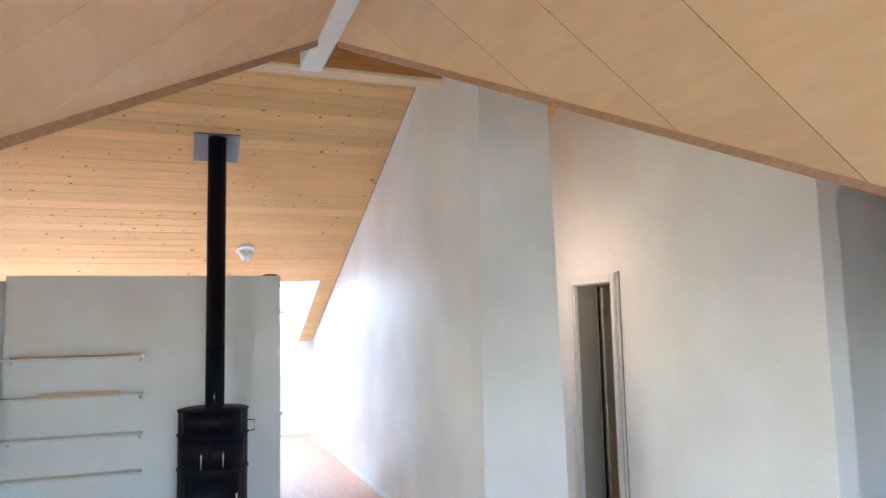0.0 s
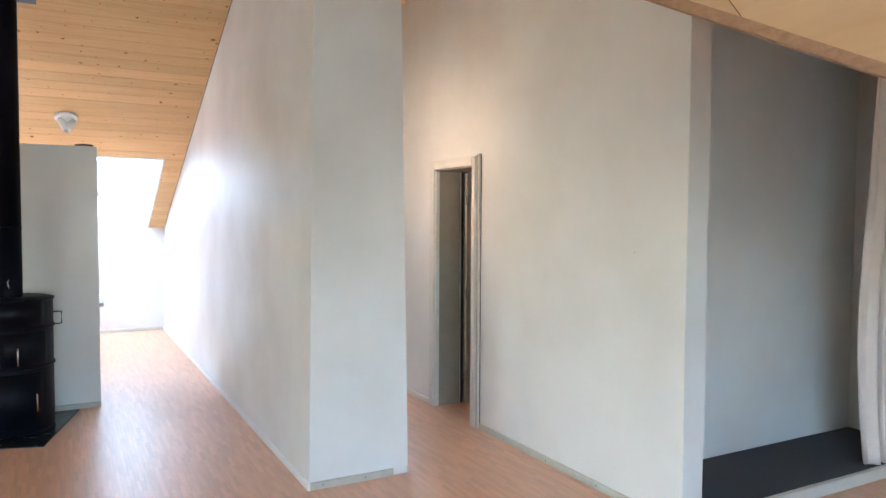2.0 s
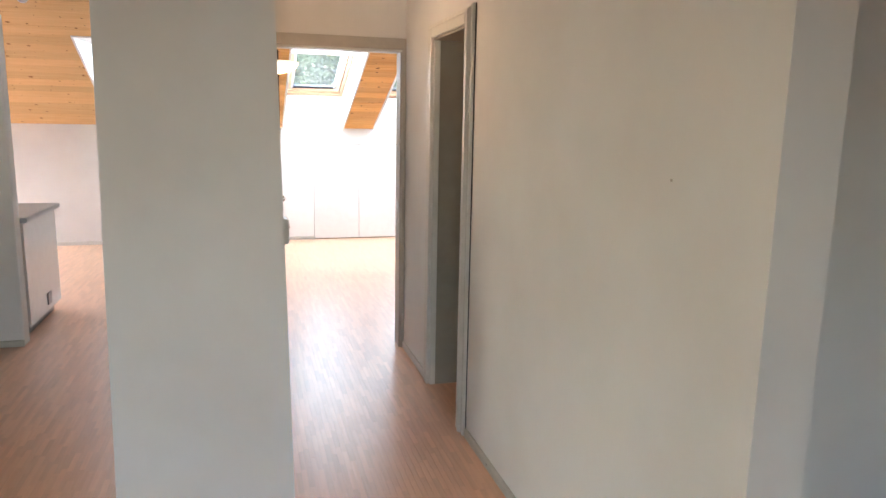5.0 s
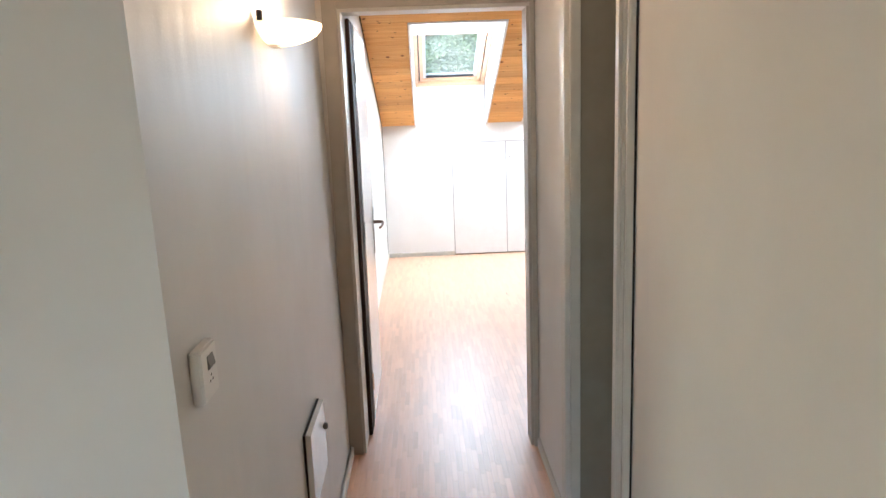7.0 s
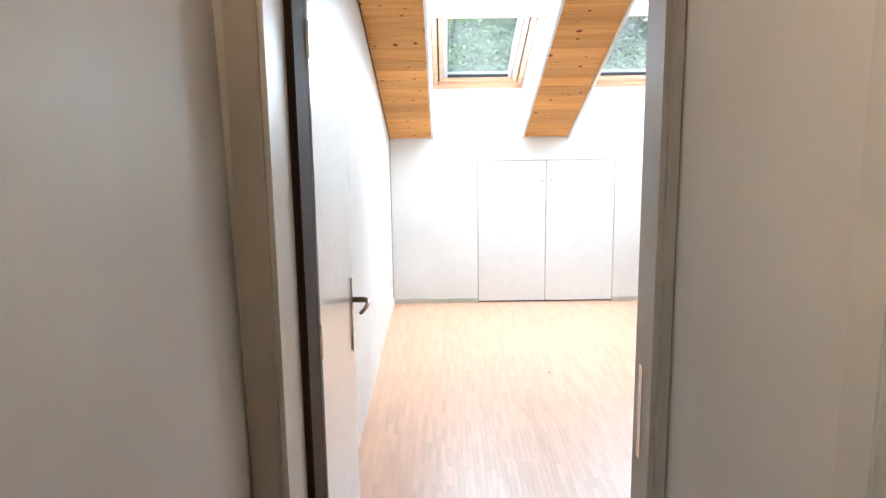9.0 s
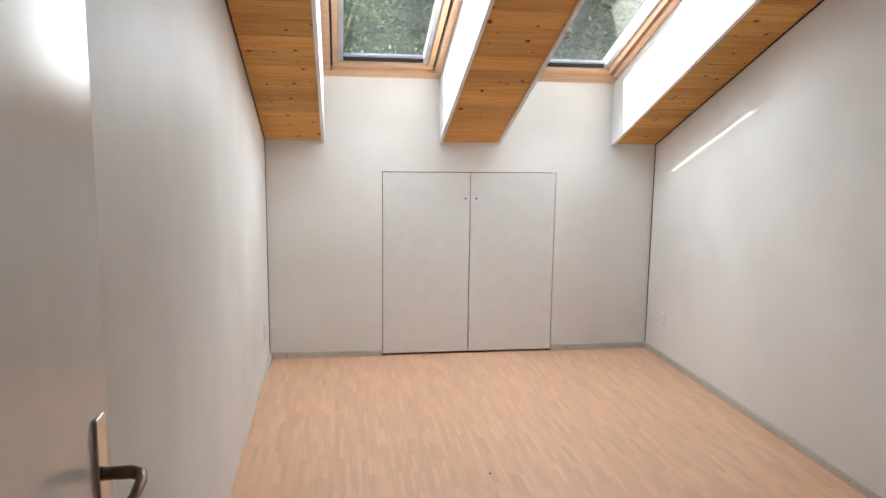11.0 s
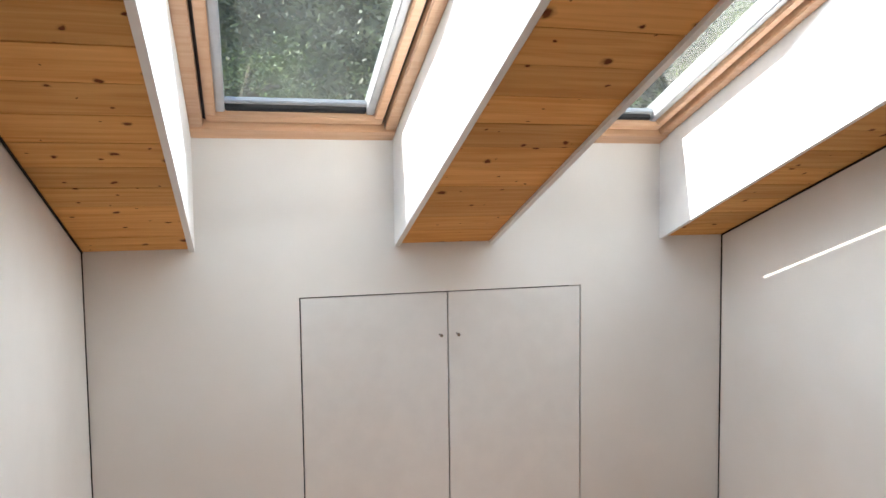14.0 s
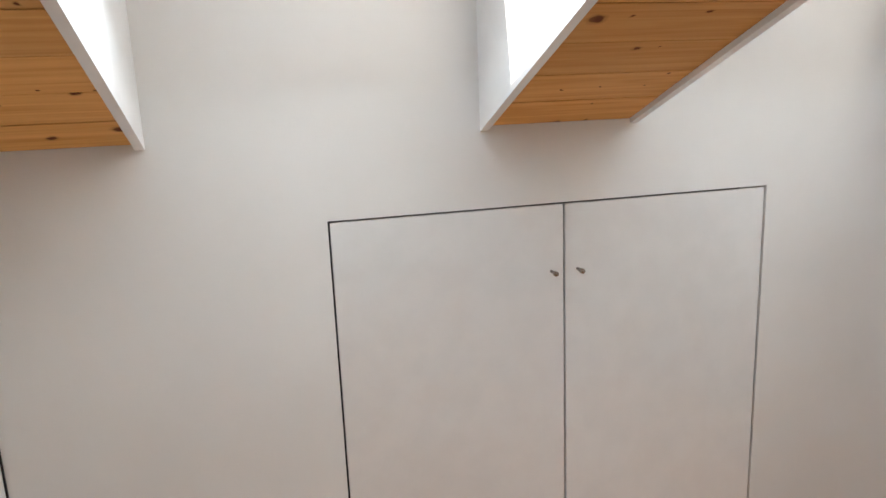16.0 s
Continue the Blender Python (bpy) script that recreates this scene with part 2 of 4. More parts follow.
def glass_material():
    m = bpy.data.materials.new("window_glass")
    m.use_nodes = True
    n, l = m.node_tree.nodes, m.node_tree.links
    n.clear()
    out = n.new("ShaderNodeOutputMaterial")
    tr, gl, mx = n.new("ShaderNodeBsdfTransparent"), n.new("ShaderNodeBsdfGlossy"), n.new("ShaderNodeMixShader")
    tr.inputs["Color"].default_value = (0.90, 0.94, 0.93, 1)
    gl.inputs["Roughness"].default_value = 0.02
    lw = n.new("ShaderNodeLayerWeight")
    lw.inputs["Blend"].default_value = 0.5
    power = n.new("ShaderNodeMath")
    power.operation = "POWER"
    power.inputs[1].default_value = 4.0
    l.new(lw.outputs["Facing"], power.inputs[0])
    gloss = n.new("ShaderNodeMath")
    gloss.operation = "MULTIPLY_ADD"
    gloss.inputs[1].default_value, gloss.inputs[2].default_value = 0.7, 0.035
    l.new(power.outputs[0], gloss.inputs[0])
    l.new(gloss.outputs[0], mx.inputs[0])
    l.new(tr.outputs[0], mx.inputs[1])
    l.new(gl.outputs[0], mx.inputs[2])
    # a thin film of dust that scatters a little of the daylight
    film, mx2 = n.new("ShaderNodeBsdfTranslucent"), n.new("ShaderNodeMixShader")
    film.inputs["Color"].default_value = (0.9, 0.93, 0.95, 1)
    dust = tex_noise(n, l, 3.0, 5, (1, 1, 1))
    mr = n.new("ShaderNodeMapRange")
    mr.inputs["From Min"].default_value, mr.inputs["From Max"].default_value = 0.35, 0.75
    mr.inputs["To Min"].default_value, mr.inputs["To Max"].default_value = 0.006, 0.024
    l.new(dust.outputs["Fac"], mr.inputs["Value"])
    l.new(mr.outputs["Result"], mx2.inputs[0])
    l.new(mx.outputs[0], mx2.inputs[1])
    l.new(film.outputs[0], mx2.inputs[2])
    l.new(mx2.outputs[0], out.inputs["Surface"])
    return m


GLASS = glass_material()


# translucent white for an added sheet that imitates a skylight's glare
def glare_sheet_material():
    m, n, l, b = mat("white_glare_sheet", (0.88, 0.88, 0.86), 0.8)
    weave = tex_noise(n, l, 90.0, 2, (1, 4, 1))
    bump = n.new("ShaderNodeBump")
    bump.inputs["Strength"].default_value, bump.inputs["Distance"].default_value = 0.1, 0.002
    l.new(weave.outputs["Fac"], bump.inputs["Height"])
    l.new(bump.outputs["Normal"], b.inputs["Normal"])
    tr, mx = n.new("ShaderNodeBsdfTranslucent"), n.new("ShaderNodeMixShader")
    tr.inputs["Color"].default_value = (0.92, 0.93, 0.93, 1)
    mx.inputs[0].default_value = 0.6
    l.new(b.outputs[0], mx.inputs[1])
    l.new(tr.outputs[0], mx.inputs[2])
    l.new(mx.outputs[0], n["Material Output"].inputs["Surface"])
    return m


GLARE_SHEET = glare_sheet_material()


def lamp_material(name, color, strength):
    m, n, l, b = mat(name, (0.9, 0.87, 0.8), 0.4)
    b.inputs["Emission Color"].default_value = (*color, 1)
    b.inputs["Emission Strength"].default_value = strength
    return m


SCONCE_GLASS = lamp_material("lit_opal_glass", (1.0, 0.80, 0.56), 0.11)
_n, _l = SCONCE_GLASS.node_tree.nodes, SCONCE_GLASS.node_tree.links
_t, _m = _n.new("ShaderNodeBsdfTranslucent"), _n.new("ShaderNodeMixShader")
_t.inputs["Color"].default_value = (0.95, 0.88, 0.78, 1)
_m.inputs[0].default_value = 0.6
_l.new(_n["Principled BSDF"].outputs[0], _m.inputs[1])
_l.new(_t.outputs[0], _m.inputs[2])
_l.new(_m.outputs[0], _n["Material Output"].inputs["Surface"])


# ---- building helpers ----
def link(name, bm, material, parent=None, label="", smooth=False):
    bmesh.ops.recalc_face_normals(bm, faces=bm.faces[:])
    me = bpy.data.meshes.new(name)
    bm.to_mesh(me)
    bm.free()
    me.materials.append(material)
    if smooth:
        for p in me.polygons:
            p.use_smooth = True
    ob = new(name, me)
    if parent:
        ob.parent = parent
    if label:
        ob["label"] = label
    return ob


def part(name, bm, material, parent, label="", smooth=False):
    return link(name, bm, material, parent, label, smooth)


def thing(name, label, category, group="", at=(0, 0, 0)):
    ob = new(name)
    ob.location = at
    ob.empty_display_size = 0.1
    return tagged(ob, label, category, group)


def structure(ob, label, category):
    return tagged(ob, label, category, kind="structure")


def box(x0, x1, y0, y1, z0, z1, bevel=0.0, bm=None):
    own = bmesh.new()
    bmesh.ops.create_cube(own, size=1)
    for v in own.verts:
        v.co = ((x0 + x1) / 2 + v.co.x * (x1 - x0), (y0 + y1) / 2 + v.co.y * (y1 - y0), (z0 + z1) / 2 + v.co.z * (z1 - z0))
    if bevel:
        bmesh.ops.bevel(own, geom=own.edges[:], offset=bevel, segments=2, affect="EDGES")
    if bm is None:
        return own
    me = bpy.data.meshes.new("tmp")
    own.to_mesh(me)
    own.free()
    bm.from_mesh(me)
    bpy.data.meshes.remove(me)
    return bm


def prism(points, axis, a, b, bevel=0.0):
    """A polygon in the two other axes, drawn out along one axis from a to b."""
    bm = bmesh.new()

    def co(p, s):
        q = [p[0], p[1]]
        q.insert("xyz".index(axis), s)
        return q
    lo = [bm.verts.new(co(p, a)) for p in points]
    hi = [bm.verts.new(co(p, b)) for p in points]
    bm.faces.new(lo)
    bm.faces.new(hi[::-1])
    for i in range(len(points)):
        j = (i + 1) % len(points)
        bm.faces.new((lo[i], hi[i], hi[j], lo[j]))
    if bevel:
        bmesh.ops.bevel(bm, geom=bm.edges[:], offset=bevel, segments=2, affect="EDGES")
    return bm


def lathe(profile, steps=40, center=(0, 0), turn=math.tau, start=0.0):
    """A turned body about the z axis from (radius, height) pairs."""
    bm = bmesh.new()
    full = abs(turn - math.tau) < 1e-6
    n = steps if full else steps + 1
    rings = []
    for i in range(n):
        a = start + turn * i / steps
        rings.append([bm.verts.new((center[0] + r * math.cos(a), center[1] + r * math.sin(a), z)) for r, z in profile])
    for i in range(steps):
        p, q = rings[i], rings[(i + 1) % n]
        for j in range(len(profile) - 1):
            bm.faces.new((p[j], q[j], q[j + 1], p[j + 1]))
    bmesh.ops.remove_doubles(bm, verts=bm.verts[:], dist=1e-5)
    return bm


def tube(points, radius, sides=10, bm=None):
    """A round bar along a line of points."""
    bm = bm or bmesh.new()
    pts = [Vector(p) for p in points]
    rings = []
    for i, p in enumerate(pts):
        d = (pts[min(i + 1, len(pts) - 1)] - pts[max(i - 1, 0)]).normalized()
        u = d.cross((0, 0, 1) if abs(d.z) < 0.9 else (1, 0, 0)).normalized()
        w = d.cross(u)
        rad = radius[i] if isinstance(radius, (list, tuple)) else radius
        rings.append([bm.verts.new(p + rad * (math.cos(math.tau * k / sides) * u + math.sin(math.tau * k / sides) * w)) for k in range(sides)])
    for r0, r1 in zip(rings, rings[1:]):
        for k in range(sides):
            bm.faces.new((r0[k], r0[(k + 1) % sides], r1[(k + 1) % sides], r1[k]))
    bm.faces.new(rings[0][::-1])
    bm.faces.new(rings[-1])
    return bm


# ---- plan ----
KNEE_Y, KNEE_Z = 4.62, 1.437          # knee wall under the roof slope
PITCH = 0.443                         # rise per metre of the roof slope
BED_PITCH = 0.395                     # the bedroom's lining is a little flatter
RIDGE_Y = -1.277                      # main ridge
BED_X0, BED_X1 = -0.93, 1.69          # bedroom side walls
WEST, EAST, SOUTH = -6.2, 2.32, -8.2  # outer limits of the flat
DORMER_X, DORMER_Y, DORMER_Z = -2.66, -2.60, 3.30   # where the dormer ridge meets the southern slope
VALLEY = {1: (1.31, 0.742), -1: (1.29, 0.87)}       # run to the south and drop of each valley per metre of width
SOUTH_PITCH = 0.566


def north_z(y, pitch=PITCH):
    return KNEE_Z + pitch * (KNEE_Y - y)


def south_z(y):
    return DORMER_Z + SOUTH_PITCH * (y - DORMER_Y)


def roof_z(y):
    return min(north_z(y), south_z(y))


RIDGE_Z = roof_z(RIDGE_Y)
EAVE_Y = -6.01
# skylight shafts: x0, x1, y of the upper edge in the ceiling
# "west" is an unseen skylight, added to brighten the living room
SHAFTS = {"living": (-2.52, -1.725, 2.78), "bed_a": (-0.555, 0.187, 2.585), "bed_b": (0.60, 1.37, 2.585), "west": (-5.4, -4.6, 2.78)}


# ---- floor ----
structure(link("floor", box(WEST, EAST + 0.1, SOUTH, KNEE_Y + 0.1, -0.12, -0.006), SCREED), "beech strip parquet floor, satin varnished", "floor")

# ---- walls ----
R = roof_z
partition = prism([(-2.04, 0), (-2.04, R(-2.04)), (RIDGE_Y, RIDGE_Z), (0.0, R(0.0)), (KNEE_Y, KNEE_Z), (KNEE_Y, 0)], "x", -1.515, -0.885)
for v in partition.verts:
    v.co.x += (0.009 - 0.018 * v.co.z if v.co.x > -1.2 else 0.012 * v.co.z) if v.co.y < 0.1 else 0.012 * v.co.z * (v.co.x < -1.2) - 0.045 * (v.co.x > -1.2)
structure(link("wall_partition", partition, WHITE_GLOSSY), "thick white satin-painted wall between kitchen and corridor", "wall")

wall_c = prism([(-3.45, 0), (-3.45, R(-3.45)), (RIDGE_Y, RIDGE_Z), (0.0, R(0.0)), (0.0, 0), (-0.734, 0), (-0.734, 2.0), (-1.355, 2.0), (-1.355, 0)], "x", 0.0, 0.146)
structure(link("wall_corridor", wall_c, WHITE), "long white plastered corridor wall with a door opening", "wall")

bed_south = prism([(-0.96, 0), (-0.83, 0), (-0.83, 2.0), (-0.025, 2.0), (-0.025, 0), (EAST, 0), (EAST, R(0)), (-0.96, R(0))], "y", 0.0, 0.12)
for v in bed_south.verts:
    if v.co.z > 3:
        v.co.z = R(v.co.y)
structure(link("wall_bedroom_south", bed_south, WHITE), "thick white plastered wall around the bedroom doorway", "wall")

bed_pier = prism([(0.12, 0), (0.338, 0), (0.338, R(0.338)), (0.12, R(0.12))], "x", -0.96, -0.83)
structure(link("wall_bedroom_pier", bed_pier, WHITE), "white plastered wall pier beside the doorway", "wall")
bed_east = prism([(0.12, 0), (KNEE_Y, 0), (KNEE_Y, KNEE_Z), (0.12, north_z(0.12, BED_PITCH))], "x", BED_X1, BED_X1 + 0.12)
structure(link("wall_bedroom_east", bed_east, WHITE), "white plastered bedroom side wall under the slope", "wall")

# knee wall, carried up into each skylight shaft; the cupboard opening goes through it
CUP_X0, CUP_X1, CUP_Z = -0.186, 0.992, 1.24
outline = [(WEST, 0), (CUP_X0, 0), (CUP_X0, CUP_Z), (CUP_X1, CUP_Z), (CUP_X1, 0), (BED_X1 + 0.12, 0), (BED_X1 + 0.12, KNEE_Z)]
for x0, x1, _ in sorted(SHAFTS.values(), reverse=True):
    rise = 1.84 if x0 > -1 else 1.92
    outline += [(x1, KNEE_Z), (x1, rise), (x0, rise), (x0, KNEE_Z)]
outline.append((WEST, KNEE_Z))
structure(link("wall_knee", prism(outline, "y", KNEE_Y, KNEE_Y + 0.12), WHITE), "low white plastered knee wall under the roof slope", "wall")

for name, pts, axis, a, b, label in (
    ("wall_west", [(SOUTH, 0), (SOUTH, 1.4), (EAVE_Y, 1.55), (RIDGE_Y, RIDGE_Z + 0.3), (KNEE_Y, KNEE_Z + 0.3), (KNEE_Y, 0), (-3.4, 0), (-3.4, 2.1), (-5.1, 2.1), (-5.1, 0)], "x", WEST - 0.12, WEST, "plain white outer wall"),
    ("wall_east", [(SOUTH, 0), (SOUTH, 1.4), (EAVE_Y, 1.55), (RIDGE_Y, RIDGE_Z + 0.3), (0.0, R(0.0) + 0.3), (0.0, 0)], "x", EAST, EAST + 0.12, "plain white outer wall"),
    ("wall_niche", [(0.146, 0), (EAST, 0), (EAST, R(-2.88)), (0.146, R(-2.88))], "y", -2.88, -2.78, "white plastered back wall of the alcove"),
):
    structure(link(name, prism(pts, axis, a, b), WHITE), label, "wall")

# south end: gable wall of the dormer with a wide window opening behind the walker
DX = 2.6
gable = prism([(WEST, 0), (WEST, 1.2), (DORMER_X - DX, 1.2), (DORMER_X, DORMER_Z), (DORMER_X + DX, 1.4), (EAST, 1.4), (EAST, 0), (-1.2, 0), (-1.2, 2.1), (-4.1, 2.1), (-4.1, 0)], "y", SOUTH - 0.15, SOUTH)
structure(link("wall_south", gable, WHITE), "white gable wall with a wide glazed opening", "wall")
door_win = thing("window_1", "wide glazed terrace door with white frame", "window", at=(-2.65, SOUTH, 0))
door_win["kind"] = "structure"
bm = box(-1.45, 1.45, -0.10, -0.04, 0.0, 0.06)
for x0, x1 in ((-1.45, -1.38), (-0.04, 0.04), (1.38, 1.45)):
    box(x0, x1, -0.10, -0.04, 0.06, 2.03, bm=bm)
box(-1.45, 1.45, -0.10, -0.04, 2.03, 2.1, bm=bm)
part("window_frame", bm, LINING, door_win)
for x0, x1 in ((-1.38, -0.04), (0.04, 1.38)):
    p = part("pane", box(x0, x1, -0.075, -0.065, 0.06, 2.03), GLASS, door_win)
    p.visible_shadow = False

# unseen slab, added only to stop direct sun entering on the west side
structure(link("sun_block_slab", box(WEST - 3.4, WEST - 0.12, -6.2, -2.6, 2.22, 2.34, 0.01), WHITE), "unseen white slab added to keep sun out of the west opening", "roof")
# west opening out of view, added so its lamp can reach the corridor wall
added_west_opening = thing("window_6", "unseen white-framed glazed opening added to light the corridor wall", "window", at=(WEST, -4.25, 0))
added_west_opening["kind"] = "structure"
bm = box(-0.10, -0.04, -0.85, 0.85, 0.0, 0.06)
for y0, y1 in ((-0.85, -0.78), (-0.04, 0.04), (0.78, 0.85)):
    box(-0.10, -0.04, y0, y1, 0.06, 2.03, bm=bm)
box(-0.10, -0.04, -0.85, 0.85, 2.03, 2.1, bm=bm)
part("window_frame", bm, LINING, added_west_opening)
for y0, y1 in ((-0.78, -0.04), (0.04, 0.78)):
    p = part("pane", box(-0.075, -0.065, y0, y1, 0.06, 2.03), GLASS, added_west_opening)
    p.visible_shadow = False

# ---- ceilings ----
def slope_cos(pitch):
    return 1 / math.sqrt(1 + pitch * pitch)


COS = slope_cos(PITCH)


def slope_box(bm, x0, x1, s0, s1, h0, h1, pitch=PITCH):
    """A slab on the north slope: s along the slope from the knee wall, h above the ceiling's face."""
    vs, c = [], slope_cos(pitch)
    for h in (h0, h1):
        for s in (s0, s1):
            for x in (x0, x1):
                vs.append(bm.verts.new((x, KNEE_Y - s * c + h * pitch * c, KNEE_Z + s * pitch * c + h * c)))
    for f in ((0, 1, 3, 2), (4, 6, 7, 5), (0, 4, 5, 1), (2, 3, 7, 6), (0, 2, 6, 4), (1, 5, 7, 3)):
        bm.faces.new([vs[i] for i in f])


S_RIDGE = (KNEE_Y - RIDGE_Y) / COS
BOARD = 0.142
rng = random.Random(4)


def boarding(name, west, east, s_start, s_end, pitch, keys, label, material=PINE_LIT):
    """Boards across a slope, left open at the skylight shafts, with a dark underlay behind the joints."""
    bm, back = bmesh.new(), bmesh.new()
    holes = sorted((x0 - 0.02, x1 + 0.02, (KNEE_Y - y) / slope_cos(pitch)) for x0, x1, y in (SHAFTS[k] for k in keys))
    s = s_start
    while s < s_end - 0.01:
        e = min(s + BOARD, s_end)
        for _, _, top in holes:
            if s < top + 0.02 < e:
                e = top + 0.02
        cuts, x = [], west
        for x0, x1, top in holes:
            if s < top + 0.019:
                cuts.append((x, x0))
                x = x1
        cuts.append((x, east))
        for x0, x1 in cuts:
            at = x0
            while at < x1 - 1e-6:
                to = min(at + rng.uniform(4.6, 7.0), x1)
                if x1 - to < 0.5:
                    to = x1
                slope_box(bm, at + 0.001, to - 0.001, s + 0.0016, e - 0.0016, rng.uniform(0, 0.0015), 0.02, pitch)
                at = to
            slope_box(back, x0, x1, s, e, 0.012, 0.05, pitch)
        s = e
    structure(link(name, bm, material), label, "ceiling")
    structure(link(name + "_backing", back, GAP_DARK), "dark underlay behind the pine boarding", "ceiling")


PART_X = -1.2
boarding("ceiling_north", WEST, PART_X, 0.0, S_RIDGE, PITCH, ("west", "living"), "knotty pine tongue-and-groove boarding on the roof slope")
boarding("ceiling_corridor", PART_X, EAST, (KNEE_Y - 0.06) / COS, S_RIDGE, PITCH, (), "knotty pine boarding above the corridor")
boarding("ceiling_bedroom", PART_X, BED_X1 + 0.12, 0.0, (KNEE_Y - 0.06) / slope_cos(BED_PITCH), BED_PITCH, ("bed_a", "bed_b"), "honey-coloured knotty pine boarding above the bedroom", PINE)

# plywood lining of the dormer, panel by panel, and of the southern slope
def ply_z(px, side):
    return DORMER_Z - abs(px - DORMER_X) * VALLEY[side][1]


def slab(bm, corners, height, thick):
    """A flat slab over plan corners whose underside follows height(x, y)."""
    lo = [bm.verts.new((px, py, height(px, py))) for px, py in corners]
    hi = [bm.verts.new((px, py, height(px, py) + thick)) for px, py in corners]
    bm.faces.new(lo), bm.faces.new(hi[::-1])
    for i in range(len(lo)):
        j = (i + 1) % len(lo)
        bm.faces.new((lo[i], hi[i], hi[j], lo[j]))


bm, back, south = bmesh.new(), bmesh.new(), bmesh.new()
for side in (-1, 1):
    run = VALLEY[side][0]

    def foot(y):
        return DORMER_X + side * min((DORMER_Y - y) / run, DX)
    y0, y1 = DORMER_Y, DORMER_Y - 0.52
    while y0 > SOUTH + 0.01:
        a, b = y0 - 0.0022, max(y1, SOUTH) + 0.0022
        quad = [(foot(a), a), (foot(b), b), (DORMER_X, b), (DORMER_X, a)]
        if abs(quad[0][0] - DORMER_X) < 0.01:
            quad = quad[1:]
        slab(bm, quad, lambda px, py: ply_z(px, side), 0.02)
        y0, y1 = y1, y1 - 0.51
    edge, eave = DORMER_X + side * DX, DORMER_Y - DX * run
    slab(back, [(DORMER_X, SOUTH - 0.1), (DORMER_X, DORMER_Y), (edge, eave), (edge, SOUTH - 0.1)], lambda px, py: ply_z(px, side) + 0.002, 0.1)
    far_x = WEST if side < 0 else EAST
    low = DORMER_Z - DX * VALLEY[side][1]

    def south_face(px, py):
        return RIDGE_Z if py > RIDGE_Y - 0.01 else (DORMER_Z if py > DORMER_Y - 0.01 else low)
    slab(south, [(DORMER_X, DORMER_Y), (edge, eave), (far_x, eave), (far_x, RIDGE_Y), (DORMER_X, RIDGE_Y)], south_face, 0.12)
    slab(south, [(edge, SOUTH), (far_x, SOUTH), (far_x, eave - 0.004), (edge, eave - 0.004)], lambda px, py: low, 0.12)
    # brown trim along the valley edge
    p0, p1 = Vector((DORMER_X, DORMER_Y, DORMER_Z)), Vector((edge, eave, low))
    d = (p1 - p0).normalized()
    p0 = p0 + d * (0.068 / abs(d.x))
    up = Vector((0, 0, 1))
    across = d.cross(up).normalized() * side
    tb = bmesh.new()
    vs = []
    for p in (p0, p1):
        for w, h in ((-0.010, -0.024), (0.018, -0.024), (0.018, 0.02), (-0.010, 0.02)):
            vs.append(tb.verts.new(p + across * w + up * h))
    tb.faces.new(vs[:4]), tb.faces.new(vs[4:][::-1])
    for i in range(4):
        tb.faces.new((vs[i], vs[4 + i], vs[4 + (i + 1) % 4], vs[(i + 1) % 4]))
    structure(link("trim", tb, PLY_EDGE), "brown wooden edge trim along the dormer valley", "trim")
structure(link("ceiling_dormer", bm, PLY), "pale plywood panels lining the dormer ceiling", "ceiling")
structure(link("ceiling_dormer_backing", back, GAP_DARK), "dark underlay behind the plywood panels", "ceiling")
structure(link("ceiling_south", south, PLY), "pale plywood lining of the southern roof slope", "ceiling")

ridge_beam = link("ridge_beam", box(-2.737, -2.607, SOUTH, -2.205, 3.25, 3.46, 0.004), LINING)
structure(ridge_beam, "white-painted beam along the dormer ridge", "beam")
header = link("header_beam", box(-3.20, -1.80, -2.20, -2.08, 3.287, 3.53, 0.004), PURLIN_WOOD)
structure(header, "brown spruce header beam at the end of the dormer", "beam")
# added strip whose pale colour stands for light on the beam's bottom face
structure(link("header_soffit", box(-3.215, -1.79, -2.214, -2.07, 3.265, 3.286, 0.003), LIT_UNDERSIDE), "thin board coloured pale as the lit underside of the header beam", "trim")

# ---- roof outside ----
H0, H1 = 0.43, 0.50
bm = bmesh.new()
for west, east, pitch, keys in ((WEST - 0.4, PART_X, PITCH, ("west", "living")), (PART_X, EAST + 0.4, BED_PITCH, ("bed_a", "bed_b"))):
    c = slope_cos(pitch)
    ridge_s = (KNEE_Y - RIDGE_Y) / c + 0.2
    x = west
    for x0, x1, y in sorted(SHAFTS[k] for k in keys):
        top = (KNEE_Y - y - 0.965) / c
        slope_box(bm, x, x0, -0.9, ridge_s, H0, H1, pitch)
        slope_box(bm, x0, x1, top + 0.15, ridge_s, H0, H1, pitch)
        slope_box(bm, x0, x1, -0.9, 0.12, H0, H1, pitch)
        x = x1
    slope_box(bm, x, east, -0.9, ridge_s, H0, H1, pitch)
structure(link("roof_north", bm, ROOF_TILE), "red-brown tiled roof slope with skylights", "roof")

# ---- skylights ----
WIN_H = 0.378   # height of the window plane above the ceiling face, along its normal


def slope_bar(x0, x1, s0, s1, h0, h1, pitch):
    bm = bmesh.new()
    slope_box(bm, x0, x1, s0, s1, h0, h1, pitch)
    bmesh.ops.bevel(bm, geom=bm.edges[:], offset=min(0.004, (h1 - h0) * 0.3), segments=2, affect="EDGES")
    return bm


